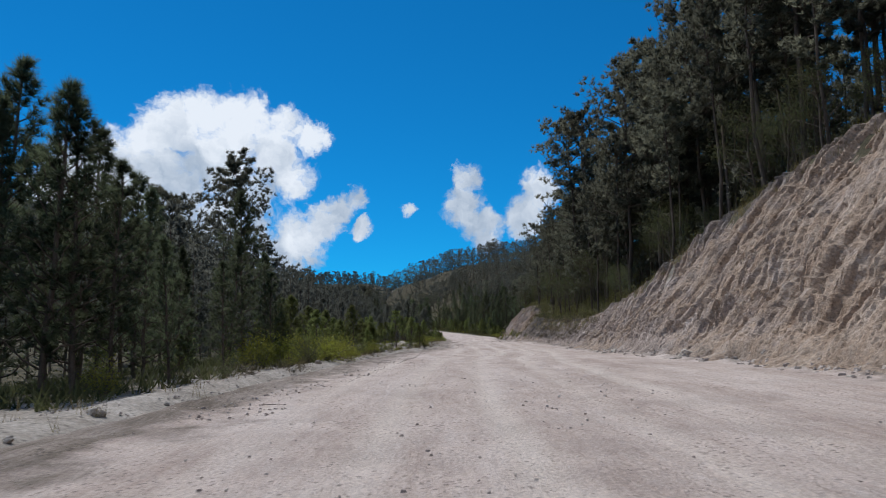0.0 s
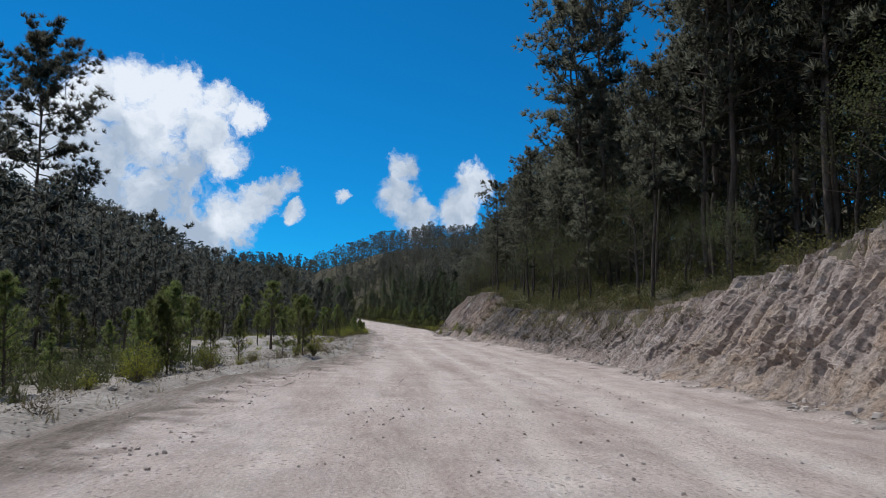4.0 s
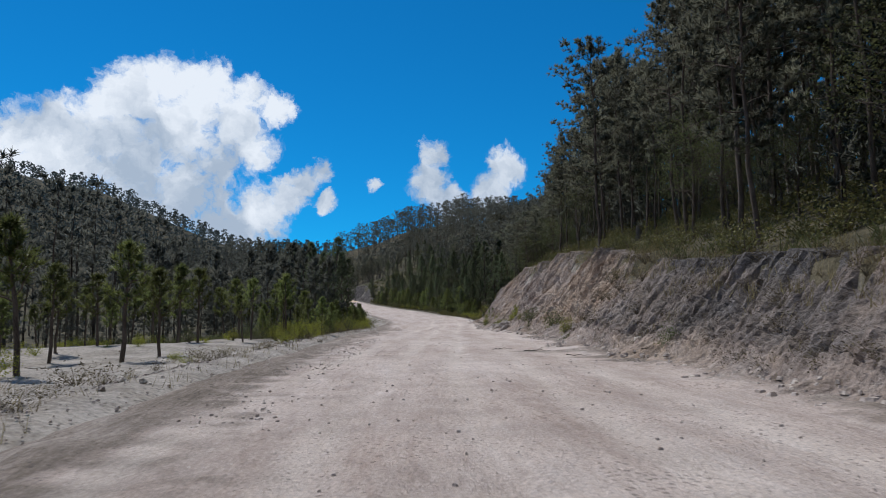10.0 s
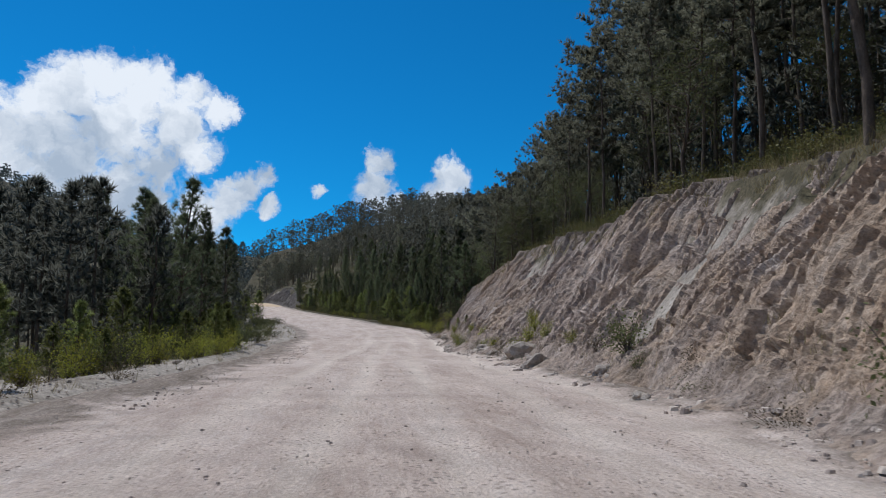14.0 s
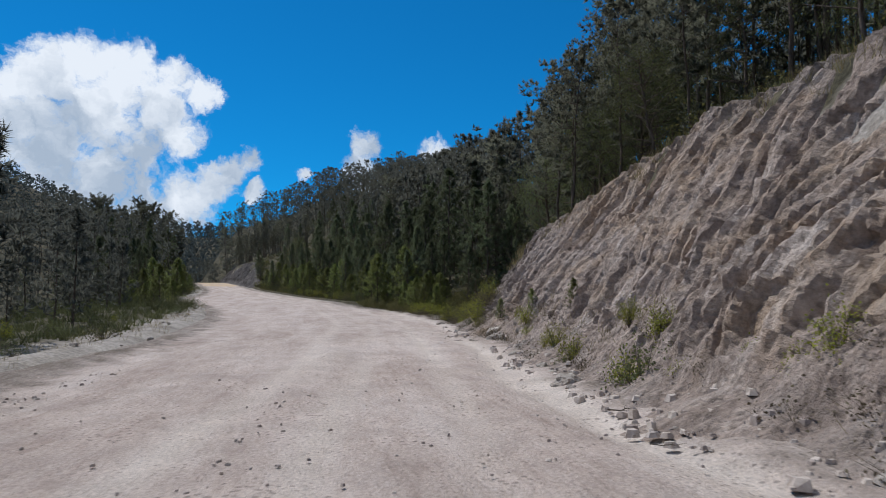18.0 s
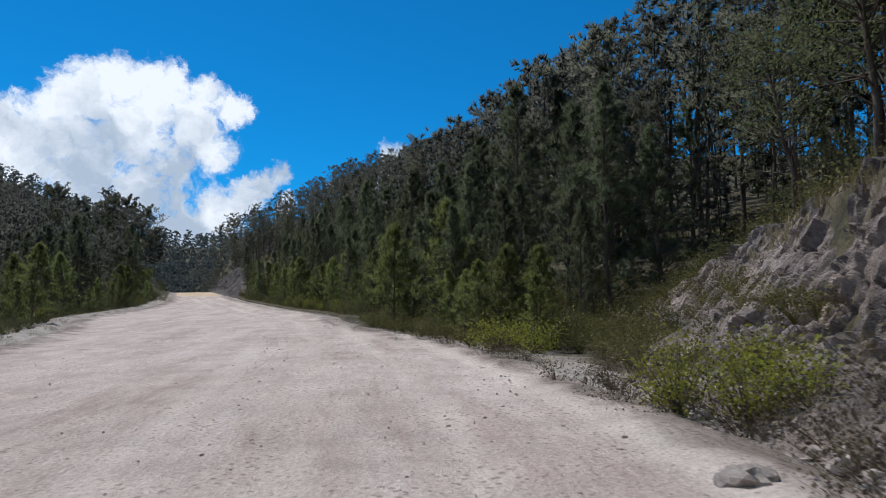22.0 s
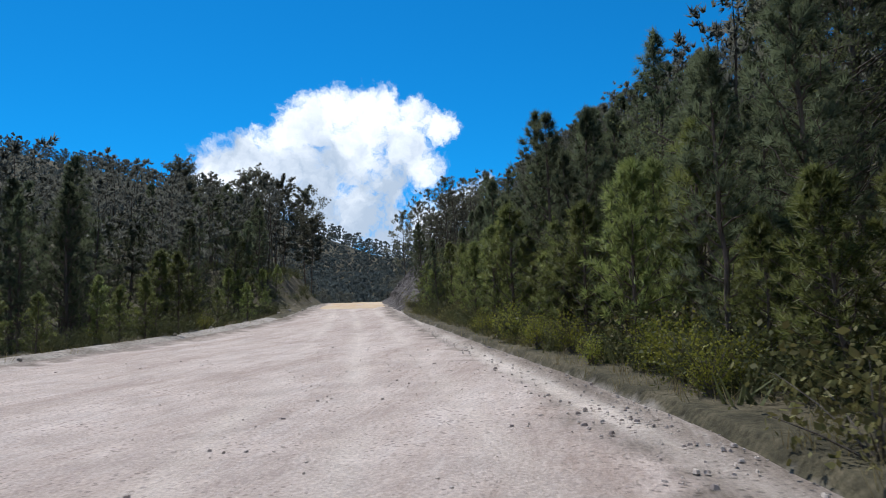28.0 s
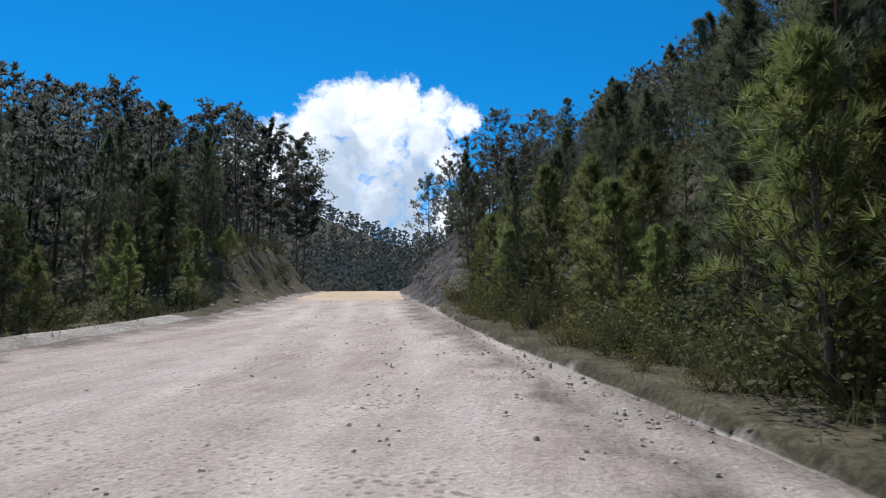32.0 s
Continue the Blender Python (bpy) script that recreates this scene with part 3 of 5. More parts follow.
def build_bank():
    for rows, cols, label in ((np.concatenate([np.arange(-45, -3, 0.5), np.arange(-3, 206, 0.075)]), 120, "steep cut bank of pale gullied earth and soft rock beside the road"),
                              (np.arange(265, 318, 0.2), 60, "low rocky bank at the crest of the road")):
        t = np.linspace(-0.12, 1.0, cols)[None]
        e, h = (right_edge(rows) + setback(rows))[:, None], bank_height(rows)[:, None]
        y = np.repeat(rows[:, None], cols, 1)
        taper = np.where(y > 250, step((y - 265) / 5), 1.0)
        up = np.maximum(t, 0) * (h + 0.35) * taper
        s = up / 0.62 + np.minimum(t, 0) * 9
        low = np.exp(-((y - 88) / 21) ** 4)
        grey = step((y - 170) / 14) * step((206 - y) / 4)
        # buttresses, gullies that run down the slope at three sizes, benches, knobs and crumbs
        big = 1.2 * NOISE.fbm(y / 5.0, s / 8.0, 0.2, 2) + 0.55 * NOISE.fbm(y / 1.8, s / 4.5, 4.2, 2)
        v1, _ = cells((y + 0.1 * s) / 2.0, s / 4.2 + 0.6 * NOISE.fbm(y / 1.5, s / 2, 6.6, 2), 1)
        lean = y + s * (0.02 + 0.6 * NOISE.fbm(y / 7, s / 9, 4.9, 2)) + 0.40 * NOISE.fbm(y / 1.2, s / 2.8, 1.2, 3)

        def gully(wide, long, k, narrow=0.22):
            return 0.35 - np.exp(-np.abs(2 * NOISE.at(lean / wide, s / long, k) - 1) / narrow)

        def flake(wide, long, k, jump):
            """Steep plates: each stands out at its near edge and falls away along the bank."""
            phase = lean / wide + 1.7 * NOISE.fbm(lean / wide / 3, s / long, k, 2) + jump * v1
            f = phase - np.floor(phase)
            return (0.55 - f - np.exp(-f / 0.12)) * np.clip(0.75 + 1.6 * NOISE.fbm(y / 1.7, s / 2.2, k + 3.3, 2), 0.15, 1.3)

        band = s / 1.5 + 1.6 * NOISE.fbm(y / 2.0, s / 3.5, 8.2, 3)
        f = band - np.floor(band)
        bench = 0.20 * (f ** 1.6 - 0.38) * np.clip(0.25 + 2.4 * NOISE.fbm(y / 2.0, s / 3.0, 3.8, 2), 0, 1)
        knob = 0.15 * NOISE.fbm(y / 0.8, s / 1.0, 5.7, 3)
        v2, r2 = cells(lean / 0.55, s / 0.75, 2)
        crumb = NOISE.fbm(y / 0.18, s / 0.26, 5.1, 2)
        strong = np.clip(h / 4.0, 0.16, 1.0) * step((t + 0.02) / 0.25)
        push = (big + 0.40 * gully(0.85, 9.0, 7.7) + 0.16 * gully(0.30, 11.0, 3.1, 0.30) + 0.30 * gully(0.42, 12.0, 9.3, 0.3) * step((t - 0.35) / 0.3) + 0.44 * flake(1.05, 9.0, 2.9, 0.5) + 0.26 * flake(0.42, 6.5, 4.1, 0.8) + 0.05 * flake(0.21, 2.4, 5.3, 2.0) + bench + knob
                + (0.06 + 0.16 * grey + 0.12 * np.exp(-(s / 2.5) ** 2)) * ((v2 - 0.5) + 2 * (np.minimum(r2, 0.2) - 0.12)) + 0.10 * crumb) * strong
        foot = toe_height(y)
        apron = np.clip(1 + t / 0.12, 0, 1)
        scree = foot * np.where(t < 0, apron ** 1.6, np.exp(-(s / 1.3) ** 2)) + (0.26 * NOISE.fbm(y / 0.5, s / 0.5, 1.1, 3) + 0.20 * crumb) * np.where(t < 0, apron, np.exp(-(s / 2.0) ** 2))
        xs = e + up * FALL - push * 0.79 + np.minimum(t, 0) / 0.12 * (0.6 + foot * 2.2)
        zs = road_height(rows)[:, None] + up + push * 0.45 + scree - 0.12 * (1 - apron) - 0.5 * (1 - taper)
        xs = np.where(t > 0.985, xs + 0.8, xs)
        ochre = 0.30 + 1.5 * NOISE.fbm(y / 9, s / 5, 4.4, 3) + 0.6 * np.exp(-((y - 22) / 9) ** 2) + 0.75 * np.exp(-((y - 118) / 5) ** 2) * step(s / 3) + 0.15 * step((y - 150) / 12) * step((s - 3) / 3) - 0.6 * grey
        topsoil = step((t - 0.84 + 0.4 * NOISE.fbm(y / 2.2, s / 2, 5.5, 3)) / 0.2) * (0.8 - 0.35 * step((y - 125) / 8)) + low * (0.62 + 1.5 * NOISE.fbm(y / 3.0, s / 2.5, 2.2, 3)) * step((t - 0.05) / 0.2) + grey * (0.42 + 1.2 * NOISE.fbm(y / 1.6, s / 1.4, 7.7, 3)) + 1.1 * step((y - 262) / 4) + 0.45 * np.clip(0.3 + 2 * NOISE.fbm(y / 1.1, s / 0.8, 6.1, 3), 0, 1) * np.exp(-(s / 1.0) ** 2)
        me = sheet("cut_bank", xs, y, zs, M_BANK, ochre, smooth=False)
        at = me.attributes.new("topsoil", "FLOAT", "POINT")
        at.data.foreach_set("value", np.clip(topsoil, 0, 1).astype(np.float32).ravel())
        tagged(new("cut_bank", me), label, "rock bank", kind="structure")


def build_clay():
    """Fresh orange fill spread over the road at the crest."""
    ys = np.arange(273, 306, 0.4)
    t = np.linspace(0, 1, 40)[None]
    l, e = left_edge(ys)[:, None] + 0.5, right_edge(ys)[:, None] - 0.7
    xs = l + (e - l) * t
    y = np.repeat(ys[:, None], 40, 1) + 1.6 * NOISE.fbm(xs / 2.5, 0.5, 0.5, 3)
    rim = np.minimum(np.minimum(t, 1 - t) * 12, np.minimum(ys - 273, 306 - ys)[:, None] * 0.5)
    zs = terrain(xs, y) + 0.13 * step(rim / 0.8) - 0.06 + 0.12 * NOISE.fbm(xs / 0.8, y / 0.8, 2.2, 3) * step(rim / 0.8)
    tagged(new("clay_patch", sheet("clay_patch", xs, y, zs, M_ORANGE)), "fresh orange clay fill on the crest of the road", "clay", kind="structure")


build_ground()
build_road()
build_bank()
build_clay()


# ---- plants ----
def tube(points, radii, sides=6):
    """Vertices and quads of a tapering tube along points."""
    points, radii = np.asarray(points, float), np.asarray(radii, float)
    n = len(points)
    way = np.gradient(points, axis=0)
    way /= np.linalg.norm(way, axis=1, keepdims=True) + 1e-9
    side = np.cross(way, np.where(np.abs(way[:, 2:3]) > 0.9, [[1.0, 0, 0]], [[0, 0, 1.0]]))
    side /= np.linalg.norm(side, axis=1, keepdims=True) + 1e-9
    other = np.cross(way, side)
    a = np.arange(sides) * 2 * np.pi / sides
    ring = points[:, None] + radii[:, None, None] * (np.cos(a)[None, :, None] * side[:, None] + np.sin(a)[None, :, None] * other[:, None])
    i, j = np.meshgrid(np.arange(n - 1), np.arange(sides), indexing="ij")
    q = np.stack([i * sides + j, i * sides + (j + 1) % sides, (i + 1) * sides + (j + 1) % sides, (i + 1) * sides + j], -1).reshape(-1, 4)
    return ring.reshape(-1, 3), q


def gather(pieces):
    verts, faces, n = [], [], 0
    for v, f in pieces:
        verts.append(v)
        faces.append(f + n)
        n += len(v)
    return np.concatenate(verts), np.concatenate(faces)


def needles(rng, centres, axes, count, length, width, open_angle):
    """Tufts of thin pointed blades, count at each centre, spread about its axis."""
    n = len(centres)
    c, ax = np.repeat(centres, count, 0), np.repeat(axes, count, 0)
    rand = rng.normal(size=(n * count, 3))
    rand -= (rand * ax).sum(1, keepdims=True) * ax
    rand /= np.linalg.norm(rand, axis=1, keepdims=True) + 1e-9
    ang = rng.uniform(0.15, open_angle, (n * count, 1))
    way = ax * np.cos(ang) + rand * np.sin(ang)
    size = length * rng.uniform(0.7, 1.15, (n * count, 1))
    side = np.cross(way, rng.normal(size=way.shape))
    side /= np.linalg.norm(side, axis=1, keepdims=True) + 1e-9
    foot = c + way * size * 0.08
    verts = np.stack([foot - side * width, foot + side * width, c + way * size], 1).reshape(-1, 3)
    return verts, np.arange(n * count * 3).reshape(-1, 3)


def leaves(rng, centres, size):
    """Diamond leaves, one at each centre, at random tilts."""
    n = len(centres)
    way = rng.normal(size=(n, 3)) + [0, 0, 0.3]
    way /= np.linalg.norm(way, axis=1, keepdims=True)
    side = np.cross(way, rng.normal(size=(n, 3)))
    side /= np.linalg.norm(side, axis=1, keepdims=True) + 1e-9
    s = size * rng.uniform(0.6, 1.3, (n, 1))
    verts = np.stack([centres, centres + way * s * 0.5 + side * s * 0.3, centres + way * s, centres + way * s * 0.5 - side * s * 0.3], 1).reshape(-1, 3)
    return verts, np.arange(n * 4).reshape(-1, 4)


def pine_arrays(seed, high, bare, reach, boughs, tufts, count, length, width, young=False, thick=None, clump=0.17):
    """Trunk, boughs and needle arrays of a pine that stands at the origin."""
    rng = np.random.default_rng(seed)
    thick = thick or high * 0.0058 + 0.03
    k = np.linspace(0, 1, 9)
    bend = np.cumsum(rng.normal(0, 0.006 * high, (9, 2)), 0)
    bend -= bend[0]
    axis = np.column_stack([bend, -0.25 + (high * 0.97 + 0.25) * k])
    trunk = tube(axis, thick * (1 - k) ** 0.75 + 0.012, 8)
    wood, mids, ways, pads = [], [], [], []
    for i in range(boughs):
        f = (i + rng.random()) / boughs
        h = bare + (1 - bare) * f ** 0.85
        if young:
            out = reach * (1.02 - f) ** 0.75 * rng.uniform(0.75, 1.15)
            rise = rng.uniform(0.25, 0.75) + 0.5 * f
        else:
            out = reach * (np.sin(np.pi * (0.12 + 0.80 * f)) ** 0.8) * rng.uniform(0.4, 1.2)
            rise = rng.uniform(-0.15, 0.45) + 0.55 * f
        az = i * 2.399 + rng.normal(0, 0.5)
        root = np.array([np.interp(h, k, axis[:, 0]), np.interp(h, k, axis[:, 1]), h * high * 0.97])
        flat = np.array([np.cos(az), np.sin(az), 0])
        s = np.linspace(0, 1, 5)[:, None]
        line = root + flat * out * s + np.array([0, 0, 1]) * out * (rise * s + 0.25 * s**2 - (0.12 if not young else 0) * s)
        line[1:] += rng.normal(0, 0.05 * out, (4, 3))
        wood.append(tube(line, np.linspace(thick * 0.28 + 0.008, 0.008, 5) * (0.5 + 0.5 * min(1, out / reach)), 4))
        for j in range(tufts):
            g = rng.uniform(0.25, 1.03) if young else rng.choice((0.5, 0.68, 0.86, 1.0)) + rng.normal(0, 0.035)
            at = np.array([np.interp(g, s[:, 0], line[:, d]) for d in range(3)])
            spread = out * (0.10 if young else clump) * (1.2 - 0.3 * g)
            mids.append(at + rng.normal(0, 1, 3) * spread * [1, 1, 0.6])
            pads.append(at - [0, 0, 0.3 * spread])
            w = flat * rng.uniform(0.2, 1) + [0, 0, rng.uniform(0.35, 1.3)] + rng.normal(0, 0.35, 3)
            ways.append(w / np.linalg.norm(w))
    for j in range(tufts):
        mids.append(axis[-1] + rng.normal(0, 0.12, 3) * [1, 1, 2.0] * (reach * 0.25))
        ways.append(np.array([0, 0, 1.0]))
        pads.append(axis[-1])
    crown = needles(rng, np.array(mids), np.array(ways), count, length, width, 1.25)
    # the needles of a clump shade as one rounded pad
    pads = np.repeat(np.array(pads), count * 3, 0)
    stem = np.column_stack([0 * pads[:, :2], np.full(len(pads), high * (0.5 + 0.5 * bare))])
    turned = unit_rows(crown[0] - pads) * 0.65 + unit_rows(crown[0] - stem) * 0.35 + [0, 0, 0.55]
    return trunk, gather(wood), crown, unit_rows(turned)


def unit_rows(v):
    return v / (np.linalg.norm(v, axis=1, keepdims=True) + 1e-9)


def pine(seed, leaf, label, name="pine_tree", category="pine tree", **shape):
    trunk, wood, crown, turned = pine_arrays(seed, **shape)
    root = new(name)
    tagged(root, label, category)
    part("trunk", mesh_of("trunk", *gather([trunk, wood]), M_BARK, smooth=True), root, "dark furrowed trunk with thin limbs")
    part("crown", mesh_of("crown", *crown, leaf, smooth=True, normals=turned), root, "tufts of long needles")
    return root


def bush_arrays(seed, high, wide, clumps, per, size, stout=1.0):
    rng = np.random.default_rng(seed)
    stems, mids = [], []
    for i in range(clumps):
        az, rad = rng.uniform(0, 2 * np.pi), wide * rng.uniform(0.05, 0.5) ** 0.7
        tip = np.array([np.cos(az) * rad, np.sin(az) * rad, high * rng.uniform(0.35, 1.0)])
        s = np.linspace(0, 1, 4)[:, None]
        line = np.array([0, 0, -0.08]) + (tip + [0, 0, 0.08]) * np.column_stack([s**1.5, s**1.5, s]) 
        stems.append(tube(line, np.linspace(0.018, 0.005, 4) * (0.6 + high * 0.3) * stout, 4))
        c = tip * rng.uniform(0.45, 1.0, (per, 1)) + rng.normal(0, 1, (per, 3)) * wide * 0.13
        c[:, 2] = np.maximum(c[:, 2], 0.04)
        mids.append(c)
    return gather(stems), leaves(rng, np.concatenate(mids), size)


def bush(seed, leaf, label, high, wide, clumps, per, size, name="shrub"):
    stems, foliage = bush_arrays(seed, high, wide, clumps, per, size)
    root = new(name)
    tagged(root, label, "shrub")
    part("stem", mesh_of("stem", *stems, M_DEADWOOD), root)
    part("foliage", mesh_of("foliage", *foliage, leaf), root)
    return root


def broadleaf(seed, label, high, reach, clumps, per, size):
    rng = np.random.default_rng(seed)
    k = np.linspace(0, 1, 7)
    bend = np.cumsum(rng.normal(0, 0.02 * high, (7, 2)), 0)
    axis = np.column_stack([bend - bend[0], -0.2 + (high * 0.85 + 0.2) * k])
    wood, mids = [], []
    for i in range(clumps):
        f = rng.uniform(0.3, 1)
        base = np.array([np.interp(f, k, axis[:, d]) for d in range(3)])
        az = i * 2.399
        tip = base + np.array([np.cos(az), np.sin(az), rng.uniform(0.2, 0.9)]) * reach * rng.uniform(0.35, 1.0) * (1.15 - 0.5 * f)
        s = np.linspace(0, 1, 4)[:, None]
        wood.append(tube(base + (tip - base) * s, np.linspace(0.028, 0.008, 4), 4))
        mids.append(tip + rng.normal(0, 1, (per, 3)) * reach * [0.2, 0.2, 0.15])
    root = new("broadleaf_tree")
    tagged(root, label, "tree")
    part("trunk", mesh_of("trunk", *gather([tube(axis, 0.012 * high * (1 - k) ** 0.7 + 0.02, 7)] + wood), M_BARK, smooth=True), root)
    part("crown", mesh_of("crown", *leaves(rng, np.concatenate(mids), size), M_LEAF), root)
    return root


def placed(kinds, spots, rng, group="", lean=3.0):
    """Copies of the kinds at spots of x, y and size; the first of each kind is the original."""
    used = set()
    for n, (x, y, size, *kind) in enumerate(spots):
        ob = kinds[kind[0] if kind else int(rng.integers(len(kinds)))]
        z = float(terrain(x, y)) - 0.05
        m = pose(x, y, z, rng.normal(0, lean * 0.5), rng.normal(0, lean * 0.5), rng.uniform(0, 360)) @ Matrix.Diagonal((size, size, size * rng.uniform(0.94, 1.08), 1))
        if ob in used:
            made = copy_thing(ob, pose(0, 0, 0))
            made.matrix_basis = m
        else:
            ob.matrix_basis = m
            used.add(ob)
            made = ob
        if group:
            tagged(made, group=group)
    for ob in kinds:
        if ob not in used:
            for o in (*ob.children_recursive, ob):
                bpy.data.objects.remove(o)


def scatter(rng, n, ys, gap, across, keep=None):
    """Up to n spots with at least gap metres between; across(y, random) gives x."""
    cell, out = {}, []
    for _ in range(n * 12):
        if len(out) >= n:
            break
        y = rng.uniform(*ys)
        x = across(y, rng.random())
        if keep and not keep(x, y):
            continue
        key = (int(x // gap), int(y // gap))
        if any((x - a) ** 2 + (y - b) ** 2 < gap * gap for i in (-1, 0, 1) for j in (-1, 0, 1) for a, b in cell.get((key[0] + i, key[1] + j), ())):
            continue
        cell.setdefault(key, []).append((x, y))
        out.append((float(x), float(y)))
    return out


def bank_top(y):
    return float(right_edge(y) + setback(y) + bank_height(y) * FALL)


RNG = np.random.default_rng(11)
M_OLIVE = material("olive_leaves", [(0.10, 0.10, 0.034), (0.18, 0.155, 0.06)], 0.5, 0.6, per="island", vary=0.35, glow=0.3)
M_DRYWEED = material("dry_weeds", [(0.085, 0.065, 0.045), (0.17, 0.14, 0.09)], 1.0, 0.8, per="island", vary=0.35, glow=0.2)

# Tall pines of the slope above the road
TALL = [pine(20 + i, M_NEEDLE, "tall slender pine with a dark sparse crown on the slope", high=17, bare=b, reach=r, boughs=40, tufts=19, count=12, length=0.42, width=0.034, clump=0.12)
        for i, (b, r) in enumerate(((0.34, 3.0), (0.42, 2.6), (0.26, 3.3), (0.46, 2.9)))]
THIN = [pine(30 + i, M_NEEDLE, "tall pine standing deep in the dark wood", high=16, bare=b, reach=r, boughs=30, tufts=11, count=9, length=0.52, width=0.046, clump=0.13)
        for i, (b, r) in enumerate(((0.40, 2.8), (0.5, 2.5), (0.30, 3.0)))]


# Height of the wood above its ground, every 20 m from y = 40 on, at a few distances from the top of the bank or from the road's left edge
CANOPY_Y = list(range(40, 321, 20))
RIGHT_WOOD = {4: [22, 20, 13.3, 16.3, 13.0, 16, 15.3, 11.5, 15.7, 11.5, 9, 6.8, 6.3, 10, 16], 9: [24, 23, 17, 19, 21, 16.5, 17, 15, 20, 13.5, 11.8, 10.3, 6, 9, 18],
              18: [26, 26, 25, 24.7, 26, 25, 23, 26, 25, 16.5, 16.5, 12.5, 9, 8, 16], 32: [30, 30, 30, 30, 30, 30, 30, 30, 30, 25, 21, 16, 10.5, 9.5, 13]}
LEFT_WOOD = {3: [5.3, 5.4, 4.6, 6, 5, 8.5, 8, 7, 7.5, 8.4, 8, 7, 9, 12, 18], 8: [7, 8, 6.5, 7.2, 6.8, 8.5, 12, 11, 8.5, 10.5, 11, 9.5, 10.5, 14, 19],
             16: [15, 14, 9.8, 10, 10.5, 11.3, 11.5, 13.5, 14.6, 17, 17, 13, 9, 12.5, 19], 28: [22, 22, 17, 22, 16, 15.5, 15.5, 17, 17, 18, 19, 18, 11.8, 12.3, 17]}


def headroom(x, y):
    """How tall a tree at x, y stands at most."""
    off = x - bank_top(min(max(y, -10), 400))
    table, off = (RIGHT_WOOD, off) if off > -3 else (LEFT_WOOD, float(left_edge(y)) - x)
    return float(np.interp(off, list(table), [np.interp(y, CANOPY_Y, v) for v in table.values()]))


def tree_size(x, y, high, low=0.78):
    """The scale of a tree of the given height at x, y: as tall as its neighbours let it be, up to 1.25."""
    return min(headroom(x, y) * RNG.uniform(low, 1.0) / high * 0.95, RNG.uniform(0.85, 1.25))


def kept_low(spots, high):
    return [(x, y, min(size, 0.93 * headroom(x, y) / high), *rest) for x, y, size, *rest in spots]


HIGHEST = [(21.2, 38.6, 1.4), (20.0, 41.9, 1.4), (26.3, 40.0, 1.44), (25.0, 44.4, 1.44), (25.9, 49.1, 1.44), (25.0, 55.1, 1.36), (21.5, 55.8, 1.27), (25.8, 59.4, 1.44), (19.2, 59.7, 1.27), (22.3, 61.1, 1.39), (25.2, 63.8, 1.44),
           (21.5, 65.1, 1.41), (18.0, 65.4, 1.3), (24.4, 68.6, 1.44), (19.2, 69.6, 1.38), (23.3, 72.1, 1.44), (24.0, 76.2, 1.44), (17.5, 85.8, 1.36), (18.6, 88.6, 1.42), (19.0, 84.2, 1.4), (27.5, 112.6, 1.24), (26.5, 118.0, 1.25),
           (18.0, 124.5, 0.92), (30.8, 158.4, 1.25), (31.4, 162.0, 1.3), (30.2, 171.3, 1.24), (33.9, 200.6, 1.25)]
front = scatter(RNG, 190, (-12, 318), 2.4, lambda y, r: bank_top(y) + 2.2 + 9.5 * r, lambda x, y: not (196 < y < 284 and x < right_edge(y) + 14))
deep = scatter(RNG, 160, (-12, 318), 2.8, lambda y, r: bank_top(y) + 11 + 18 * r, lambda x, y: y < 222 or x > right_edge(y) + 20)
placed(TALL, [(x, y, tree_size(x, y, 17, 0.62)) for x, y in front] + kept_low([(27.8, 233.9, 0.98), (18.1, 248.5, 0.92), (12.4, 271.8, 0.78)], 17) + [(31.4, 380.5, 0.8), (33.7, 169.6, 1.5)] + HIGHEST, RNG, "pines above the road")
deep.sort(key=lambda p: p[0] - bank_top(p[1]))
placed(THIN, [(x, y, tree_size(x, y, 16)) for x, y in deep[:55]], RNG, "pines in the wood")

# Old pines on the other side
OLD = [pine(40 + i, M_NEEDLE, "big old pine with a broad ragged crown", high=22, bare=b, reach=4.8, boughs=52, tufts=36, count=24, length=0.5, width=0.030, clump=0.12)
       for i, b in enumerate((0.28, 0.42))]
placed(OLD, [(-27.4, 98, 1.17, 0), (-37.5, 100, 1.0, 1), (-35.5, 92, 0.8, 0)] + kept_low([(-34.0, 289, 0.62, 1), (-30.6, 289.4, 0.66, 0), (-27.8, 291, 0.62, 1), (-28.6, 305, 0.72, 0), (-31.3, 304, 0.66, 1), (-37.8, 296, 0.6, 1),
             (-25.3, 304, 0.55, 0), (-23.0, 300, 0.42, 1)], 22), RNG, "old pines")

# Young pines
YOUNG = [pine(50 + i, M_YOUNG, "bushy young pine with long fresh green needles", "young_pine", "young pine", high=5, bare=0.06, reach=1.35, boughs=44, tufts=10, count=20,
              length=0.30, width=0.009, young=True) for i in range(3)]
DARK = [pine(60 + i, M_DARKPINE, "dense dark green pine with upright leaders, bushy to the ground", "bushy_pine", "pine tree", high=8, bare=0.05, reach=1.55, boughs=50, tufts=9, count=24,
             length=0.31, width=0.009, young=True) for i in range(3)]
POLE = [pine(70 + i, M_YOUNG, "small pine with a bare black stem", "small_pine", "small pine", high=3.4, bare=0.42, reach=0.75, boughs=20, tufts=7, count=15,
             length=0.26, width=0.012, young=True, thick=0.06) for i in range(3)]
side = lambda y, r, a, b: left_edge(y) - a - (b - a) * r
dark_spots = [(-16.2, 248, 1.15), (9.2, 246.5, 0.74), (8.0, 249.5, 0.85)]
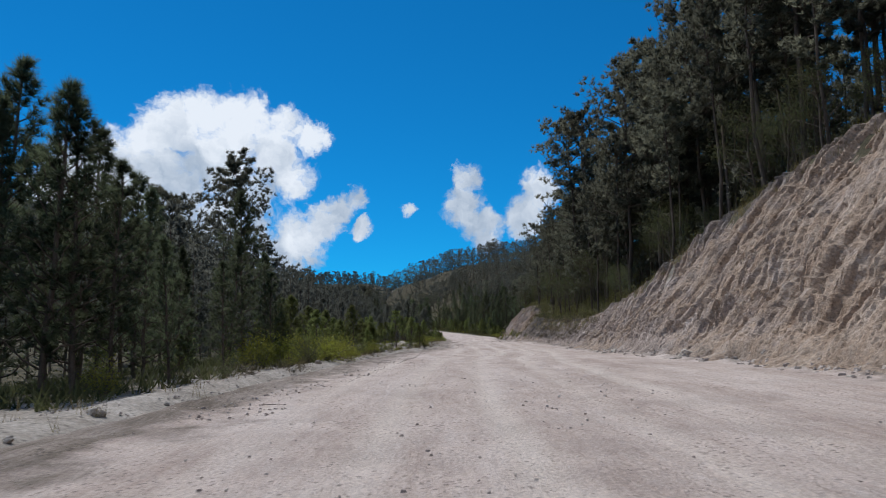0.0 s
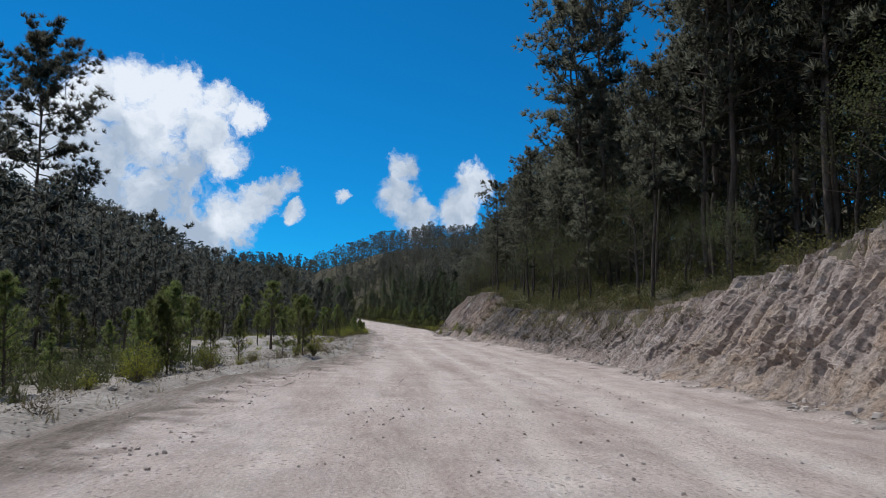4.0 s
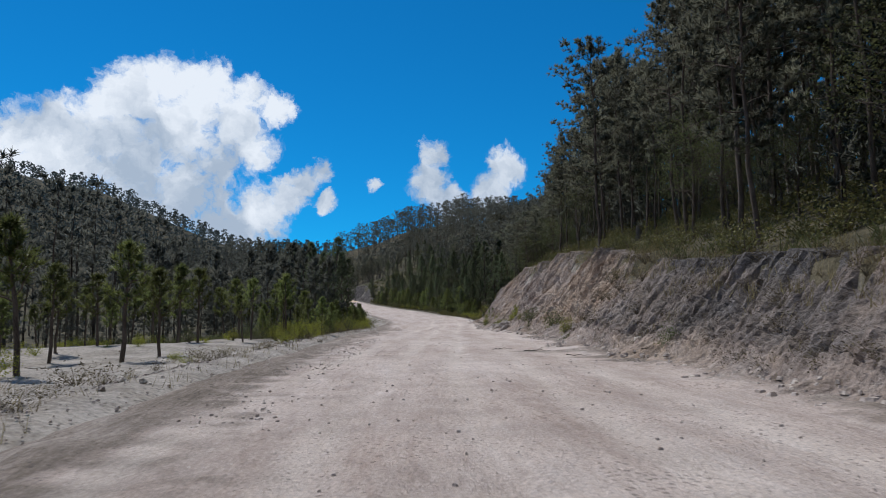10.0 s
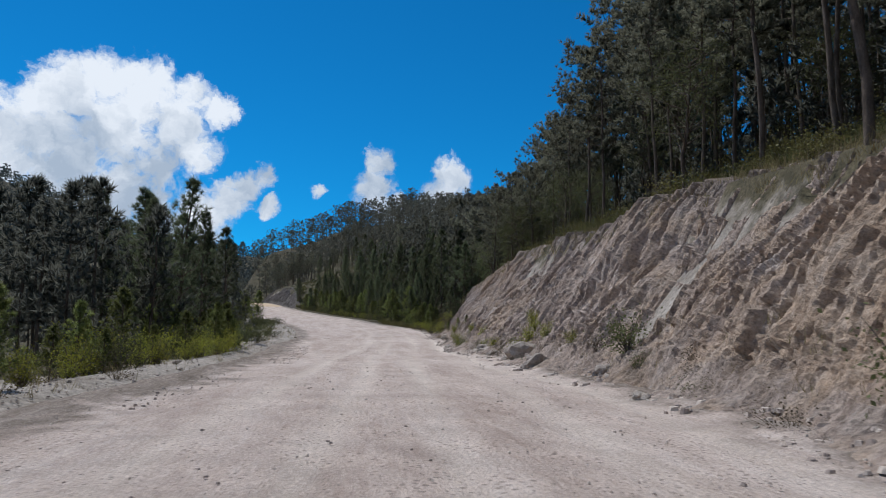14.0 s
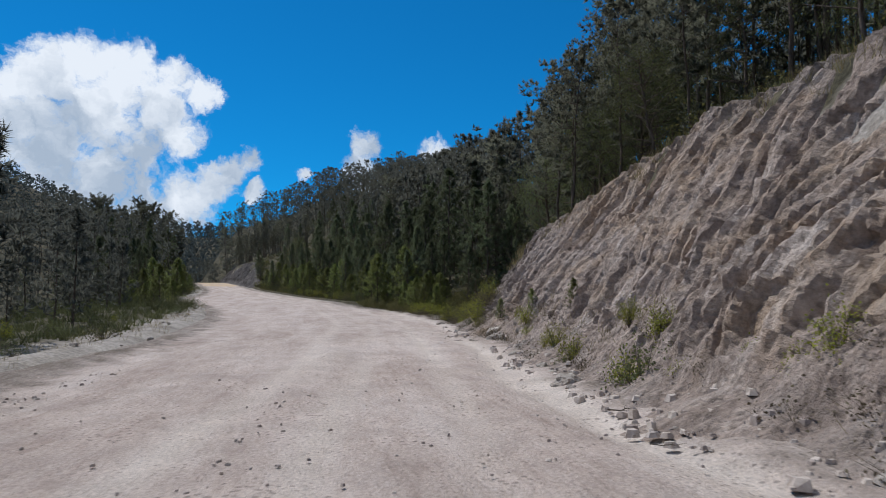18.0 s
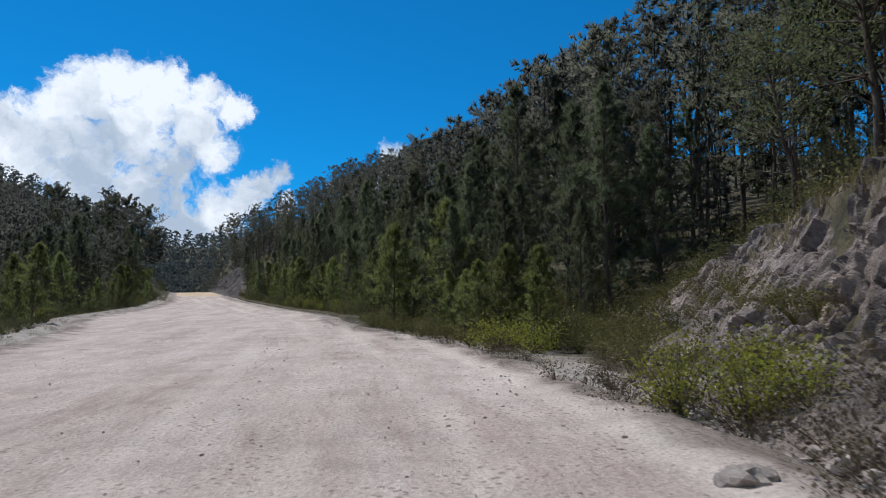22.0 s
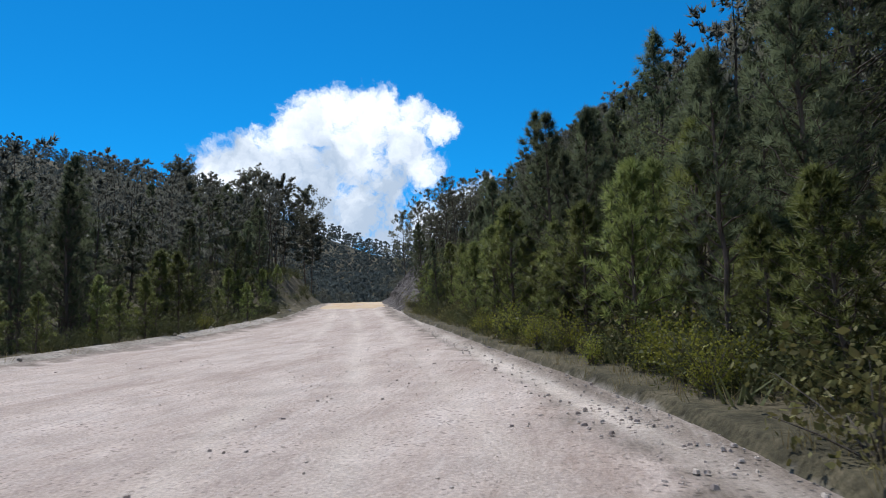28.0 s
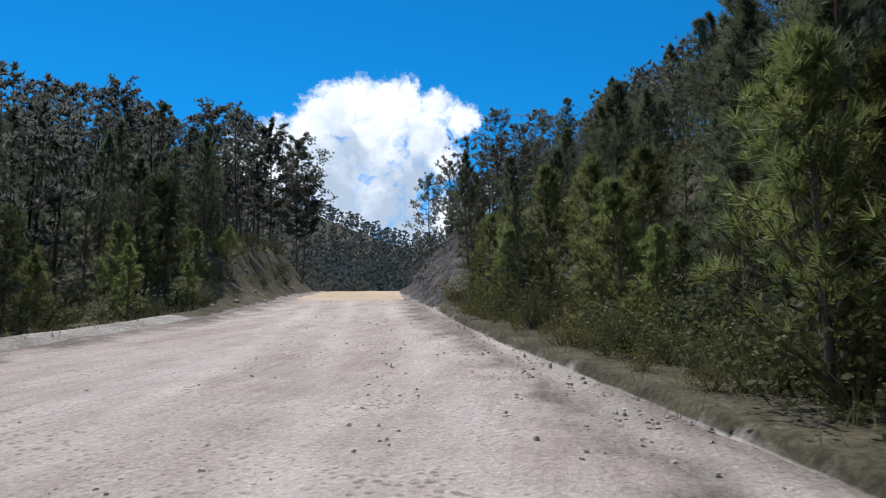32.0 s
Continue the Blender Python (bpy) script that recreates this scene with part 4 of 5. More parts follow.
near_dark = [(-12.2, 29, 0.98), (-9.3, 34.5, 1.07), (-14.1, 36.4, 0.9), (-8.9, 30.6, 0.71), (-14, 25.9, 1.15), (-10.9, 21.8, 1.1), (-10.4, 25.3, 0.83), (-7.6, 32.7, 0.57), (-13.6, 15, 1.1), (-9.3, 18.5, 0.98), (-14.4, 22.4, 1.1), (-11.6, 13.8, 1), (-13.5, 30.7, 1.05), (-11.3, 31.4, 0.7), (-12, 33.7, 0.66), (-8.8, 37.1, 0.7), (-16.4, 19.1, 1.2), (-16.5, 33, 1.1), (-11.6, 19, 0.98), (-8, 21.5, 0.55), (-7.6, 25.5, 0.5), (-9.9, 18, 1.01), (-8.9, 19.5, 0.81), (-12.6, 20, 1.3), (-2.6, 151, 1.19), (-2, 154.4, 1), (-1.8, 162, 0.98), (-4.4, 152.6, 1.15), (-5.8, 149, 1.07), (-3.8, 157.5, 1.15), (-3, 147.6, 1), (-5.5, 156, 1.2), (-4, 165, 1.02)]
far_young = [(x, y, RNG.uniform(0.6, 1.1)) for x, y in scatter(RNG, 34, (132, 172), 1.9, lambda y, r: side(y, r, 4, 18))]
far_young += [(x, y, RNG.uniform(0.5, 0.85)) for x, y in scatter(RNG, 46, (170, 226), 1.9, lambda y, r: side(y, r, 6, 26))]
dark_spots += [(x, y, RNG.uniform(0.6, 1.1)) for x, y in scatter(RNG, 60, (226, 292), 1.9, lambda y, r: side(y, r, 4.5, 18))]
dark_spots += [(x, y, RNG.uniform(0.4, 0.8)) for x, y in scatter(RNG, 64, (202, 272), 1.6, lambda y, r: right_edge(y) + 1.8 + 9 * r)]
far_young += [(x, y, RNG.uniform(0.35, 0.75)) for x, y in scatter(RNG, 120, (58, 140), 1.9, lambda y, r: side(y, r, 11, 32))]
dark_spots += [(x, y, RNG.uniform(0.9, 1.5)) for x, y in scatter(RNG, 50, (206, 284), 2.0, lambda y, r: right_edge(y) + 8 + 13 * r)]
dark_spots += [(14.9, 204.8, 0.68), (15.4, 202.6, 0.6), (16.4, 206.4, 0.85), (15.2, 207.8, 0.8), (17.6, 203.8, 0.75), (7.6, 241.9, 1.05), (7.2, 243.6, 1.0), (8.6, 240.4, 0.9), (5.0, 249.4, 0.78), (4.4, 252.0, 0.72), (12.4, 229.8, 0.9), (11.2, 233.0, 0.8)]
placed(DARK, near_dark + kept_low(dark_spots, 8.2), RNG, "bushy pines")
young_spots = [(x, y, RNG.uniform(0.35, 1.05)) for x, y in scatter(RNG, 50, (203, 264), 1.2, lambda y, r: right_edge(y) + 1.3 + 3.0 * r)]
young_spots += [(x, y, RNG.uniform(0.25, 0.55)) for x, y in scatter(RNG, 36, (30, 66), 1.4, lambda y, r: side(y, r, 1.6, 13)) + scatter(RNG, 30, (118, 168), 1.3, lambda y, r: side(y, r, 1.2, 6))]
young_spots += [(-4.9, 41.7, 0.62), (-5.9, 43.2, 0.5), (-6.4, 40.2, 0.55), (-5.2, 37.0, 0.3), (-5.5, 59.4, 0.62), (-5.0, 57.0, 0.5), (-6.6, 62, 0.6), (-7.4, 52, 0.6), (-8.5, 47.5, 0.7), (-8.0, 39, 0.7), (-9.6, 44, 0.8)]
young_spots += [(x, y, RNG.uniform(0.4, 1.1)) for x, y in scatter(RNG, 34, (212, 274), 1.3, lambda y, r: side(y, r, 1.6, 6.5))]
young_spots += [(7.0, 242.8, 0.75), (7.6, 244.6, 0.9), (8.1, 239.6, 0.55), (9.0, 238.6, 0.5)]
young_spots += [(15.6, 206, 0.5), (16.6, 204.4, 0.55), (17.6, 207, 0.6), (15.0, 209, 0.6), (18.6, 203.4, 0.5), (14.2, 211.4, 0.55), (18.2, 209.5, 0.6)]
young_spots += [(-1.6, 66.0, 0.42), (-2.6, 66.8, 0.38), (0.3, 150, 0.5), (-0.6, 152, 0.55), (0.2, 146, 0.45), (-0.8, 158.4, 0.5), (-0.5, 130.5, 0.4), (0.5, 139, 0.4)]
young_spots += [(15.8, 164.0, 0.2), (15.9, 168.5, 0.18), (15.6, 172, 0.2)]
young_spots += [(15.5, 198.2, 0.55), (15.9, 196.9, 0.62), (16.7, 198.6, 0.66), (15.2, 199.8, 0.5), (17.0, 196.6, 0.6), (15.0, 201.4, 0.5), (16.6, 195.4, 0.45), (7.9, 239.0, 0.7), (8.0, 238.0, 0.6), (11.9, 229.2, 0.55), (12.3, 226.4, 0.6), (10.6, 232.4, 0.5)]
placed(YOUNG, kept_low(young_spots, 5.1), RNG, "young pines")
placed(POLE, [(-5.6, 113, 1.05), (-7.4, 112, 0.95), (-3.6, 116, 0.9), (-2.4, 119, 0.9)] + [(x, y, RNG.uniform(0.55, 1.15)) for x, y in scatter(RNG, 46, (66, 130), 1.9, lambda y, r: side(y, r, 2.6, 14))], RNG, "small pines", 6)

# Shrubs and broad-leaved trees
SHRUBS = [bush(80, M_LEAF, "leafy green shrub at the road's edge", 1.2, 1.2, 18, 44, 0.075), bush(81, M_BRIGHT, "yellow-green weedy shrub at the road's edge", 0.9, 0.75, 22, 50, 0.05),
          bush(82, M_LEAF, "low dark shrub with small leaves", 0.8, 1.2, 14, 44, 0.06)]
shrub_spots = scatter(RNG, 50, (-5, 66), 0.9, lambda y, r: side(y, r, 1.2, 6)) + scatter(RNG, 40, (118, 180), 1.0, lambda y, r: side(y, r, 1.0, 6)) + scatter(RNG, 20, (110, 136), 1.0, lambda y, r: side(y, r, 2.0, 9))
shrub_spots += scatter(RNG, 36, (180, 290), 1.3, lambda y, r: side(y, r, 1.5, 8)) + scatter(RNG, 50, (208, 268), 0.9, lambda y, r: right_edge(y) + 1.1 + 1.8 * r)
shrub_spots += scatter(RNG, 20, (95, 182), 1.5, lambda y, r: right_edge(y) - 0.2 + 0.9 * r)
bright_spots = [(-6.7, 33.0), (-6.0, 34.2), (-5.5, 36.6), (-7.6, 34.6), (-6.5, 47.9), (-2.0, 121), (-0.9, 125.1), (-4.1, 131), (0.2, 136), (-3.4, 134.4), (-1.2, 66.4), (-2.0, 67.2), (14.3, 137.4), (14.9, 141.3), (15.3, 143.2), (16.2, 179.5), (15.9, 180.6), (15.6, 176.6), (16.6, 178.2), (17.0, 181.5), (16.0, 183.5), (16.8, 202.5), (17.8, 200.6), (18.8, 201.8), (19.6, 199.6),
                (-5.1, 54.3), (-4.6, 52.8), (-5.6, 55.6), (-5.8, 36.8), (-6.6, 38.2), (6.5, 239.4), (7.2, 238.3), (14.9, 163), (15.3, 159.1), (15.6, 168.3), (15.0, 157)] + scatter(RNG, 12, (29, 38), 0.9, lambda y, r: side(y, r, 1.2, 5)) + scatter(RNG, 14, (118, 134), 1.0, lambda y, r: side(y, r, 1.5, 7)) + scatter(RNG, 10, (226, 246), 1.5, lambda y, r: right_edge(y) + 0.5 + r)
bright_spots += scatter(RNG, 12, (146, 186), 1.2, lambda y, r: right_edge(y) - 0.1 + 0.8 * r)
placed(SHRUBS, [(x, y, RNG.uniform(0.45, 1.15)) for x, y in shrub_spots] + [(x, y, RNG.uniform(0.5, 0.95) if x > 12 and y < 175 else RNG.uniform(0.7, 1.3), 1) for x, y in bright_spots], RNG, "roadside shrubs", 8)


SPREAD = [bush(86 + i, M_BRIGHT, "spreading yellow-green leafy shrub beside the road", 1.25, 1.9, 26, 60, 0.085) for i in range(2)]
placed(SPREAD, [(-4.7, 30.4, 0.8), (-5.6, 31.6, 0.95), (-4.5, 32.4, 0.75), (-6.7, 32.4, 1.0), (-5.3, 33.8, 0.9), (-4.1, 33.6, 0.5), (-7.6, 30.8, 1.0), (-8.4, 33.4, 1.1), (1.2, 141.8, 0.6), (0.4, 143.4, 0.85), (0.9, 145.6, 0.8), (-0.8, 142.4, 0.9), (0.1, 147.6, 1.1),
                (-0.6, 117.4, 0.7), (-1.6, 119.6, 0.8), (-0.9, 133.6, 0.9), (-2.0, 135.8, 1.0), (0.9, 139.6, 0.7), (15.5, 196.0, 0.8), (16.3, 194.6, 0.7), (9.9, 230.6, 0.6), (10.4, 228.6, 0.7), (7.0, 240.4, 0.5), (16.8, 183.6, 0.6), (17.2, 185.2, 0.7)], RNG, "spreading shrubs", 8)


def thicket(name, label, spots, kinds, mat, seed):
    """Low bushes that grow into one another, as one piece of ground cover."""
    rng = np.random.default_rng(seed)
    pieces = []
    for x, y, size in spots:
        stems, foliage = kinds[int(rng.integers(len(kinds)))]
        a = rng.uniform(0, 2 * np.pi)
        turn = np.array([[np.cos(a), -np.sin(a), 0], [np.sin(a), np.cos(a), 0], [0, 0, 1]]).T * size
        for v, f in (stems, foliage):
            pieces.append((v @ turn + [x, y, float(terrain(x, y)) - 0.04], f))
    tagged(new(name, mesh_of(name, *gather(pieces), mat)), label, "brush", kind="stuff")


thicket_spots = [(x, y, RNG.uniform(0.25, 0.7)) for x, y in scatter(RNG, 70, (62, 132), 1.0, lambda y, r: side(y, r, 1.5, 16))]
LOW = [bush_arrays(180 + i, 0.8, 1.4, 16, 34, 0.075) for i in range(3)]
thicket("edge_brush", "low olive brush along the edge of the road", [(x, y, RNG.uniform(0.5, 1.0)) for x, y in scatter(RNG, 46, (195.5, 212), 0.5, lambda y, r: right_edge(y) + 0.4 + 1.8 * r)], LOW, M_OLIVE, 29)
thicket("slope_brush", "olive and yellowish brush on the open slope past the cut", [(x, y, RNG.uniform(0.6, 1.3)) for x, y in scatter(RNG, 170, (199, 213), 0.7, lambda y, r: right_edge(y) + 1.6 + 12 * r)], LOW, M_OLIVE, 27)
DRY = [bush_arrays(190 + i, 0.45, 0.9, 26, 8, 0.045, 0.35) for i in range(3)]
thicket("brush", "green brush crowding the edge of the road", [(x, y, RNG.uniform(0.5, 1.3)) for x, y in scatter(RNG, 110, (197, 268), 0.7, lambda y, r: right_edge(y) + 1.6 + (3 + setback(y)) * r)
        + scatter(RNG, 60, (200, 290), 0.8, lambda y, r: side(y, r, 0.8, 4)) + scatter(RNG, 30, (222, 264), 0.6, lambda y, r: right_edge(y) + 1.0 + 0.9 * r)], LOW, M_LEAF, 21)
thicket("clearing_weeds", "small green weeds on the sandy clearing", thicket_spots, LOW, M_BRIGHT, 25)
thicket("olive_brush", "olive and rusty brush beside the end of the cut", [(x, y, RNG.uniform(0.4, 0.9)) for x, y in scatter(RNG, 130, (185, 213), 0.6, lambda y, r: right_edge(y) + 1.3 + 0.15 * setback(y) + (0.2 + 0.8 * setback(y)) * r)], LOW, M_OLIVE, 22)
thicket("rusty_brush", "tangled rusty dry brush at the foot of the grey rock", [(x, y, RNG.uniform(0.8, 1.6)) for x, y in scatter(RNG, 26, (177, 185), 0.5, lambda y, r: right_edge(y) + 0.4 + 1.0 * r)], DRY, M_DRYWEED, 28)
thicket("dry_brush", "dry twiggy weeds on the low bank and the road's edges", [(x, y, RNG.uniform(0.4, 1.2)) for x, y in scatter(RNG, 170, (58, 112), 0.6, lambda y, r: right_edge(y) + 0.1 + (bank_height(y) * FALL + 0.5) * r)
        + scatter(RNG, 90, (20, 132), 0.6, lambda y, r: side(y, r, 0.4, 3)) + scatter(RNG, 70, (112, 200), 0.7, lambda y, r: right_edge(y) - 0.5 + 1.3 * r) + scatter(RNG, 60, (170, 196), 0.45, lambda y, r: right_edge(y) - 0.4 + (0.9 + 0.7 * setback(y)) * r)], DRY, M_DRYWEED, 23)
CARPET = [bush_arrays(200 + i, 0.7, 1.6, 10, 22, 0.10) for i in range(3)]
thicket("ground_cover", "leafy green ground cover on the forest floor", [(x, y, RNG.uniform(0.5, 1.3)) for x, y in scatter(RNG, 900, (-5, 285), 0.9, lambda y, r: bank_top(y) + 1.5 + 22 * r * r)], CARPET, M_OLIVE, 24)
thicket("leafy_brush", "leafy brush under the trees beside the road", [(x, y, RNG.uniform(0.8, 1.6)) for x, y in scatter(RNG, 170, (205, 282), 1.0, lambda y, r: side(y, r, 2.5, 16))], CARPET, M_LEAF, 26)
VERGE = np.random.default_rng(77)
thicket("verge_weeds", "green weeds along the verge near the crest", [(x, y, VERGE.uniform(0.3, 0.6)) for x, y in scatter(VERGE, 70, (236, 268), 0.5, lambda y, r: right_edge(y) + 0.5 + 1.3 * r)], LOW, M_OLIVE, 30)
BROAD = [broadleaf(90 + i, "small broad-leaved tree among the pines", 6, 2.2, 38, 110, 0.08) for i in range(2)]
placed(BROAD, [(24.2, 183.5, 1.1), (22.6, 179.0, 1.0), (25.4, 187.5, 1.3), (23.8, 190.6, 1.2), (27.0, 192.4, 1.3), (26.2, 181.0, 1.4), (23.0, 175.0, 1.1), (25.0, 177.6, 1.3), (28.6, 187.0, 1.5), (24.8, 195.6, 1.1), (21.8, 171.0, 0.9)] + [(x, y, RNG.uniform(0.6, 1.2)) for x, y in scatter(RNG, 110, (-5, 285), 2.2, lambda y, r: bank_top(y) + (1.5 if y < 180 else 5) + 12 * r)], RNG, "broad-leaved trees")
FERN = [bush(84 + i, M_OLIVE, "olive undergrowth above the cut bank", 0.8, 1.4, 14, 36, 0.085, "undergrowth") for i in range(2)]
placed(FERN, [(x, y, RNG.uniform(0.5, 1.4)) for x, y in scatter(RNG, 270, (-5, 285), 0.9, lambda y, r: bank_top(y) + 0.4 + 9 * r)], RNG, "undergrowth", 8)


def blades(name, label, category, spots, per, high, wide, mat, seed, lay=0.35):
    """Clumps of thin upright blades as one piece of ground cover."""
    rng = np.random.default_rng(seed)
    spots = np.asarray(spots)
    n = len(spots) * per
    foot = np.repeat(spots, per, 0) + np.column_stack([rng.normal(0, 0.12, (n, 2)), np.zeros(n)])
    size = high * rng.uniform(0.4, 1.2, (n, 1))
    tip = foot + np.column_stack([rng.normal(0, lay, (n, 2)), np.ones(n)]) * size
    a = rng.uniform(0, np.pi, n)
    off = np.column_stack([np.cos(a), np.sin(a), 0 * a]) * wide
    v = np.stack([foot - off, foot + off, tip], 1).reshape(-1, 3)
    tagged(new(name, mesh_of(name, v, np.arange(n * 3).reshape(-1, 3), mat)), label, category, kind="stuff")


def on_ground(xy, sink=0.03):
    xy = np.asarray(xy)
    return np.column_stack([xy, terrain(xy[:, 0], xy[:, 1]) - sink])


def strewn(n, ys, low, high, seed):
    rng = np.random.default_rng(seed)
    y = rng.uniform(*ys, n)
    return np.column_stack([low(y) + (high(y) - low(y)) * rng.random(n), y])


rim = lambda y: right_edge(y) + setback(y) + bank_height(y) * FALL
blades("dry_grass", "dry grass and roots hanging over the top of the bank", "dry grass", on_ground(strewn(2600, (-10, 205), lambda y: rim(y) - 0.7, lambda y: rim(y) + 1.6, 1)), 9, 0.42, 0.010, M_GRASS, 1)
blades("dry_weeds", "dry weeds along the edges of the road", "dry grass", np.concatenate([on_ground(strewn(900, (0, 285), lambda y: left_edge(y) - 3.5, lambda y: left_edge(y) - 0.2, 2)),
       on_ground(strewn(700, (60, 268), lambda y: right_edge(y) + 0.0, lambda y: right_edge(y) + 1.3 + setback(y), 3))]), 8, 0.34, 0.007, M_GRASS, 2)
blades("low_brush", "low green brush on the forest floor", "brush", np.concatenate([on_ground(strewn(4200, (-10, 290), lambda y: rim(y) + 0.6, lambda y: rim(y) + 20, 4)),
       on_ground(strewn(1500, (120, 292), lambda y: left_edge(y) - 16, lambda y: left_edge(y) - 2.5, 5)), on_ground(strewn(900, (-5, 66), lambda y: left_edge(y) - 18, lambda y: left_edge(y) - 2.5, 6))]),
       16, 0.55, 0.03, M_LEAF, 3, 0.6)


# ---- far woods ----
def woods(name, label, spots, templates, rng, leaf=None):
    verts, faces, slots, normals, n = [], [], [], [], 0
    for x, y, size in spots:
        v, f, wood, turned = templates[int(rng.integers(len(templates)))]
        a = rng.uniform(0, 2 * np.pi)
        turn = np.array([[np.cos(a), -np.sin(a), 0], [np.sin(a), np.cos(a), 0], [0, 0, 1]])
        verts.append((v @ turn.T) * size + [x, y, float(terrain(x, y)) - 0.1])
        faces.append(f + n)
        slots.append(np.arange(len(f)) < wood)
        normals.append(turned @ turn.T)
        n += len(v)
    ob = new(name, mesh_of(name, np.concatenate(verts), np.concatenate(faces), [leaf or M_WOODS, M_BARK], np.concatenate(slots), leaf != M_FAR_HAZED, None if leaf == M_FAR_HAZED else np.concatenate(normals)))
    tagged(ob, label, "forest", kind="stuff")


def tri_pine(seed, far=False, **shape):
    trunk, wood, crown, turned = pine_arrays(seed, **shape)
    if far:
        return (*crown, 0, turned)
    tv, tq = trunk
    tf = np.concatenate([tq[:, :3], tq[:, [0, 2, 3]]])
    return (*gather([(tv, tf), crown]), len(tf), np.concatenate([unit_rows(tv * [1, 1, 0] + [1e-4, 0, 0]), turned]))


MID = [tri_pine(100 + i, high=14, bare=0.3, reach=2.8, boughs=18, tufts=6, count=9, length=0.62, width=0.075, clump=0.13) for i in range(4)]
FAR = [tri_pine(110 + i, far=True, high=13, bare=0.15, reach=3.0, boughs=10, tufts=3, count=6, length=1.3, width=0.36) for i in range(4)]
LOW_PINE = [tri_pine(120 + i, high=8, bare=0.04, reach=2.0, boughs=34, tufts=7, count=10, length=0.45, width=0.035, young=True) for i in range(3)]
woods("pine_thicket", "dense thicket of young pines beside the clearing", kept_low(far_young, 8.2), LOW_PINE, RNG)
SHADE = [tri_pine(130 + i, high=8, bare=0.05, reach=2.6, boughs=14, tufts=5, count=7, length=0.75, width=0.09) for i in range(3)]
woods("understory", "dark bushy understory between the pines", [(x, y, RNG.uniform(0.35, 0.75)) for x, y in scatter(RNG, 620, (-10, 285), 1.8, lambda y, r: bank_top(y) + (5 if y < 180 else 11) + 36 * r)], SHADE, RNG)
DEEP = [tri_pine(140 + i, high=16, bare=b, reach=r, boughs=28, tufts=9, count=9, length=0.55, width=0.05, clump=0.13) for i, (b, r) in enumerate(((0.42, 2.8), (0.5, 2.5), (0.34, 3.0)))]
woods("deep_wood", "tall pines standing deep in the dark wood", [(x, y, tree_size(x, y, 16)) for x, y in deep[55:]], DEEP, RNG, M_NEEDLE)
def below_pass(spots, high):
    """Trees past the crest, kept low where the road's gap opens on the far hills."""
    out = []
    for x, y, size in spots:
        if y > 302 and 2 - 0.40 * (y - 240) < x < 2 - 0.19 * (y - 240):
            size = min(size, (6.6 + 0.10 * (y - 240) - float(terrain(x, y))) / high)
        if size > 0.18:
            out.append((x, y, size))
    return out


mid_spots = scatter(RNG, 70, (48, 140), 3.0, lambda y, r: side(y, r, 14, 30)) + scatter(RNG, 80, (246, 300), 2.2, lambda y, r: side(y, r, 4.5, 28)) + scatter(RNG, 460, (-10, 380), 3.4, lambda y, r: side(y, r, 28, 120))
mid_spots += scatter(RNG, 620, (-10, 330), 3.0, lambda y, r: bank_top(min(y, 300)) + 12 + 52 * r)
mid_spots += scatter(RNG, 700, (300, 440), 3.6, lambda y, r: -110 + 190 * r, lambda x, y: not left_edge(y) - 4 < x < right_edge(y) + 4)
woods("woods", "dark pine wood on the slopes round the road", below_pass(kept_low([(x, y, (RNG.uniform(0.9, 1.35) if x > right_edge(y) and y < 290 else RNG.uniform(0.6, 1.0)) * (0.75 if 268 < y < 312 and x < left_edge(y) else 1)) for x, y in mid_spots], 14.3), 14.3), MID, RNG)
far_spots = scatter(RNG, 1500, (440, 760), 5.5, lambda y, r: -420 + 620 * r) + scatter(RNG, 4200, (560, 1150), 7, lambda y, r: -1000 + 1300 * r)
HILL = [tri_pine(115 + i, far=True, high=13, bare=0.15, reach=2.9, boughs=14, tufts=4, count=7, length=0.85, width=0.14, clump=0.14) for i in range(4)]
hill_spots = scatter(RNG, 1200, (0, 440), 5.5, lambda y, r: -420 + 300 * r)
woods("hillside_woods", "pine forest on the hillside across the valley", [(x, y, RNG.uniform(0.7, 1.2)) for x, y in hill_spots], HILL, RNG, M_FAR_HAZED)
woods("far_woods", "forested hills in the distance", [(x, y, RNG.uniform(0.7, 1.2) * (1 if np.hypot(x, y - 70) < 480 else 1.15)) for x, y in far_spots], FAR, RNG, M_FAR_HAZED)


# ---- stones ----
def stone_mesh(seed, sides=10):
    rng = np.random.default_rng(seed)
    bm = bmesh.new()
    bmesh.ops.create_icosphere(bm, subdivisions=3, radius=1)
    flat = rng.uniform(0.5, 0.8)
    for v in bm.verts:
        c = v.co * 1.3
        v.co *= 1 + 0.55 * noise.noise(c + Vector((seed * 3.1, 0, 0))) + 0.24 * noise.noise(c * 2.7 + Vector((0, seed, 0))) + 0.10 * abs(noise.noise(c * 6 + Vector((seed, 0, 2))))
        v.co.z *= flat
    me = bpy.data.meshes.new("stone")
    bm.to_mesh(me)
    bm.free()
    me.materials.append(M_STONE)
    return me


STONES = [stone_mesh(i) for i in range(6)]


def stones(spots, label, group):
    for x, y, size in spots:
        ob = new("stone", STONES[int(RNG.integers(len(STONES)))])
        ob.matrix_basis = pose(x, y, float(terrain(x, y)) + size * 0.22, RNG.uniform(-20, 20), RNG.uniform(-20, 20), RNG.uniform(0, 360)) @ Matrix.Diagonal((size, size * RNG.uniform(0.7, 1), size, 1))
        tagged(ob, label, "stone", group)


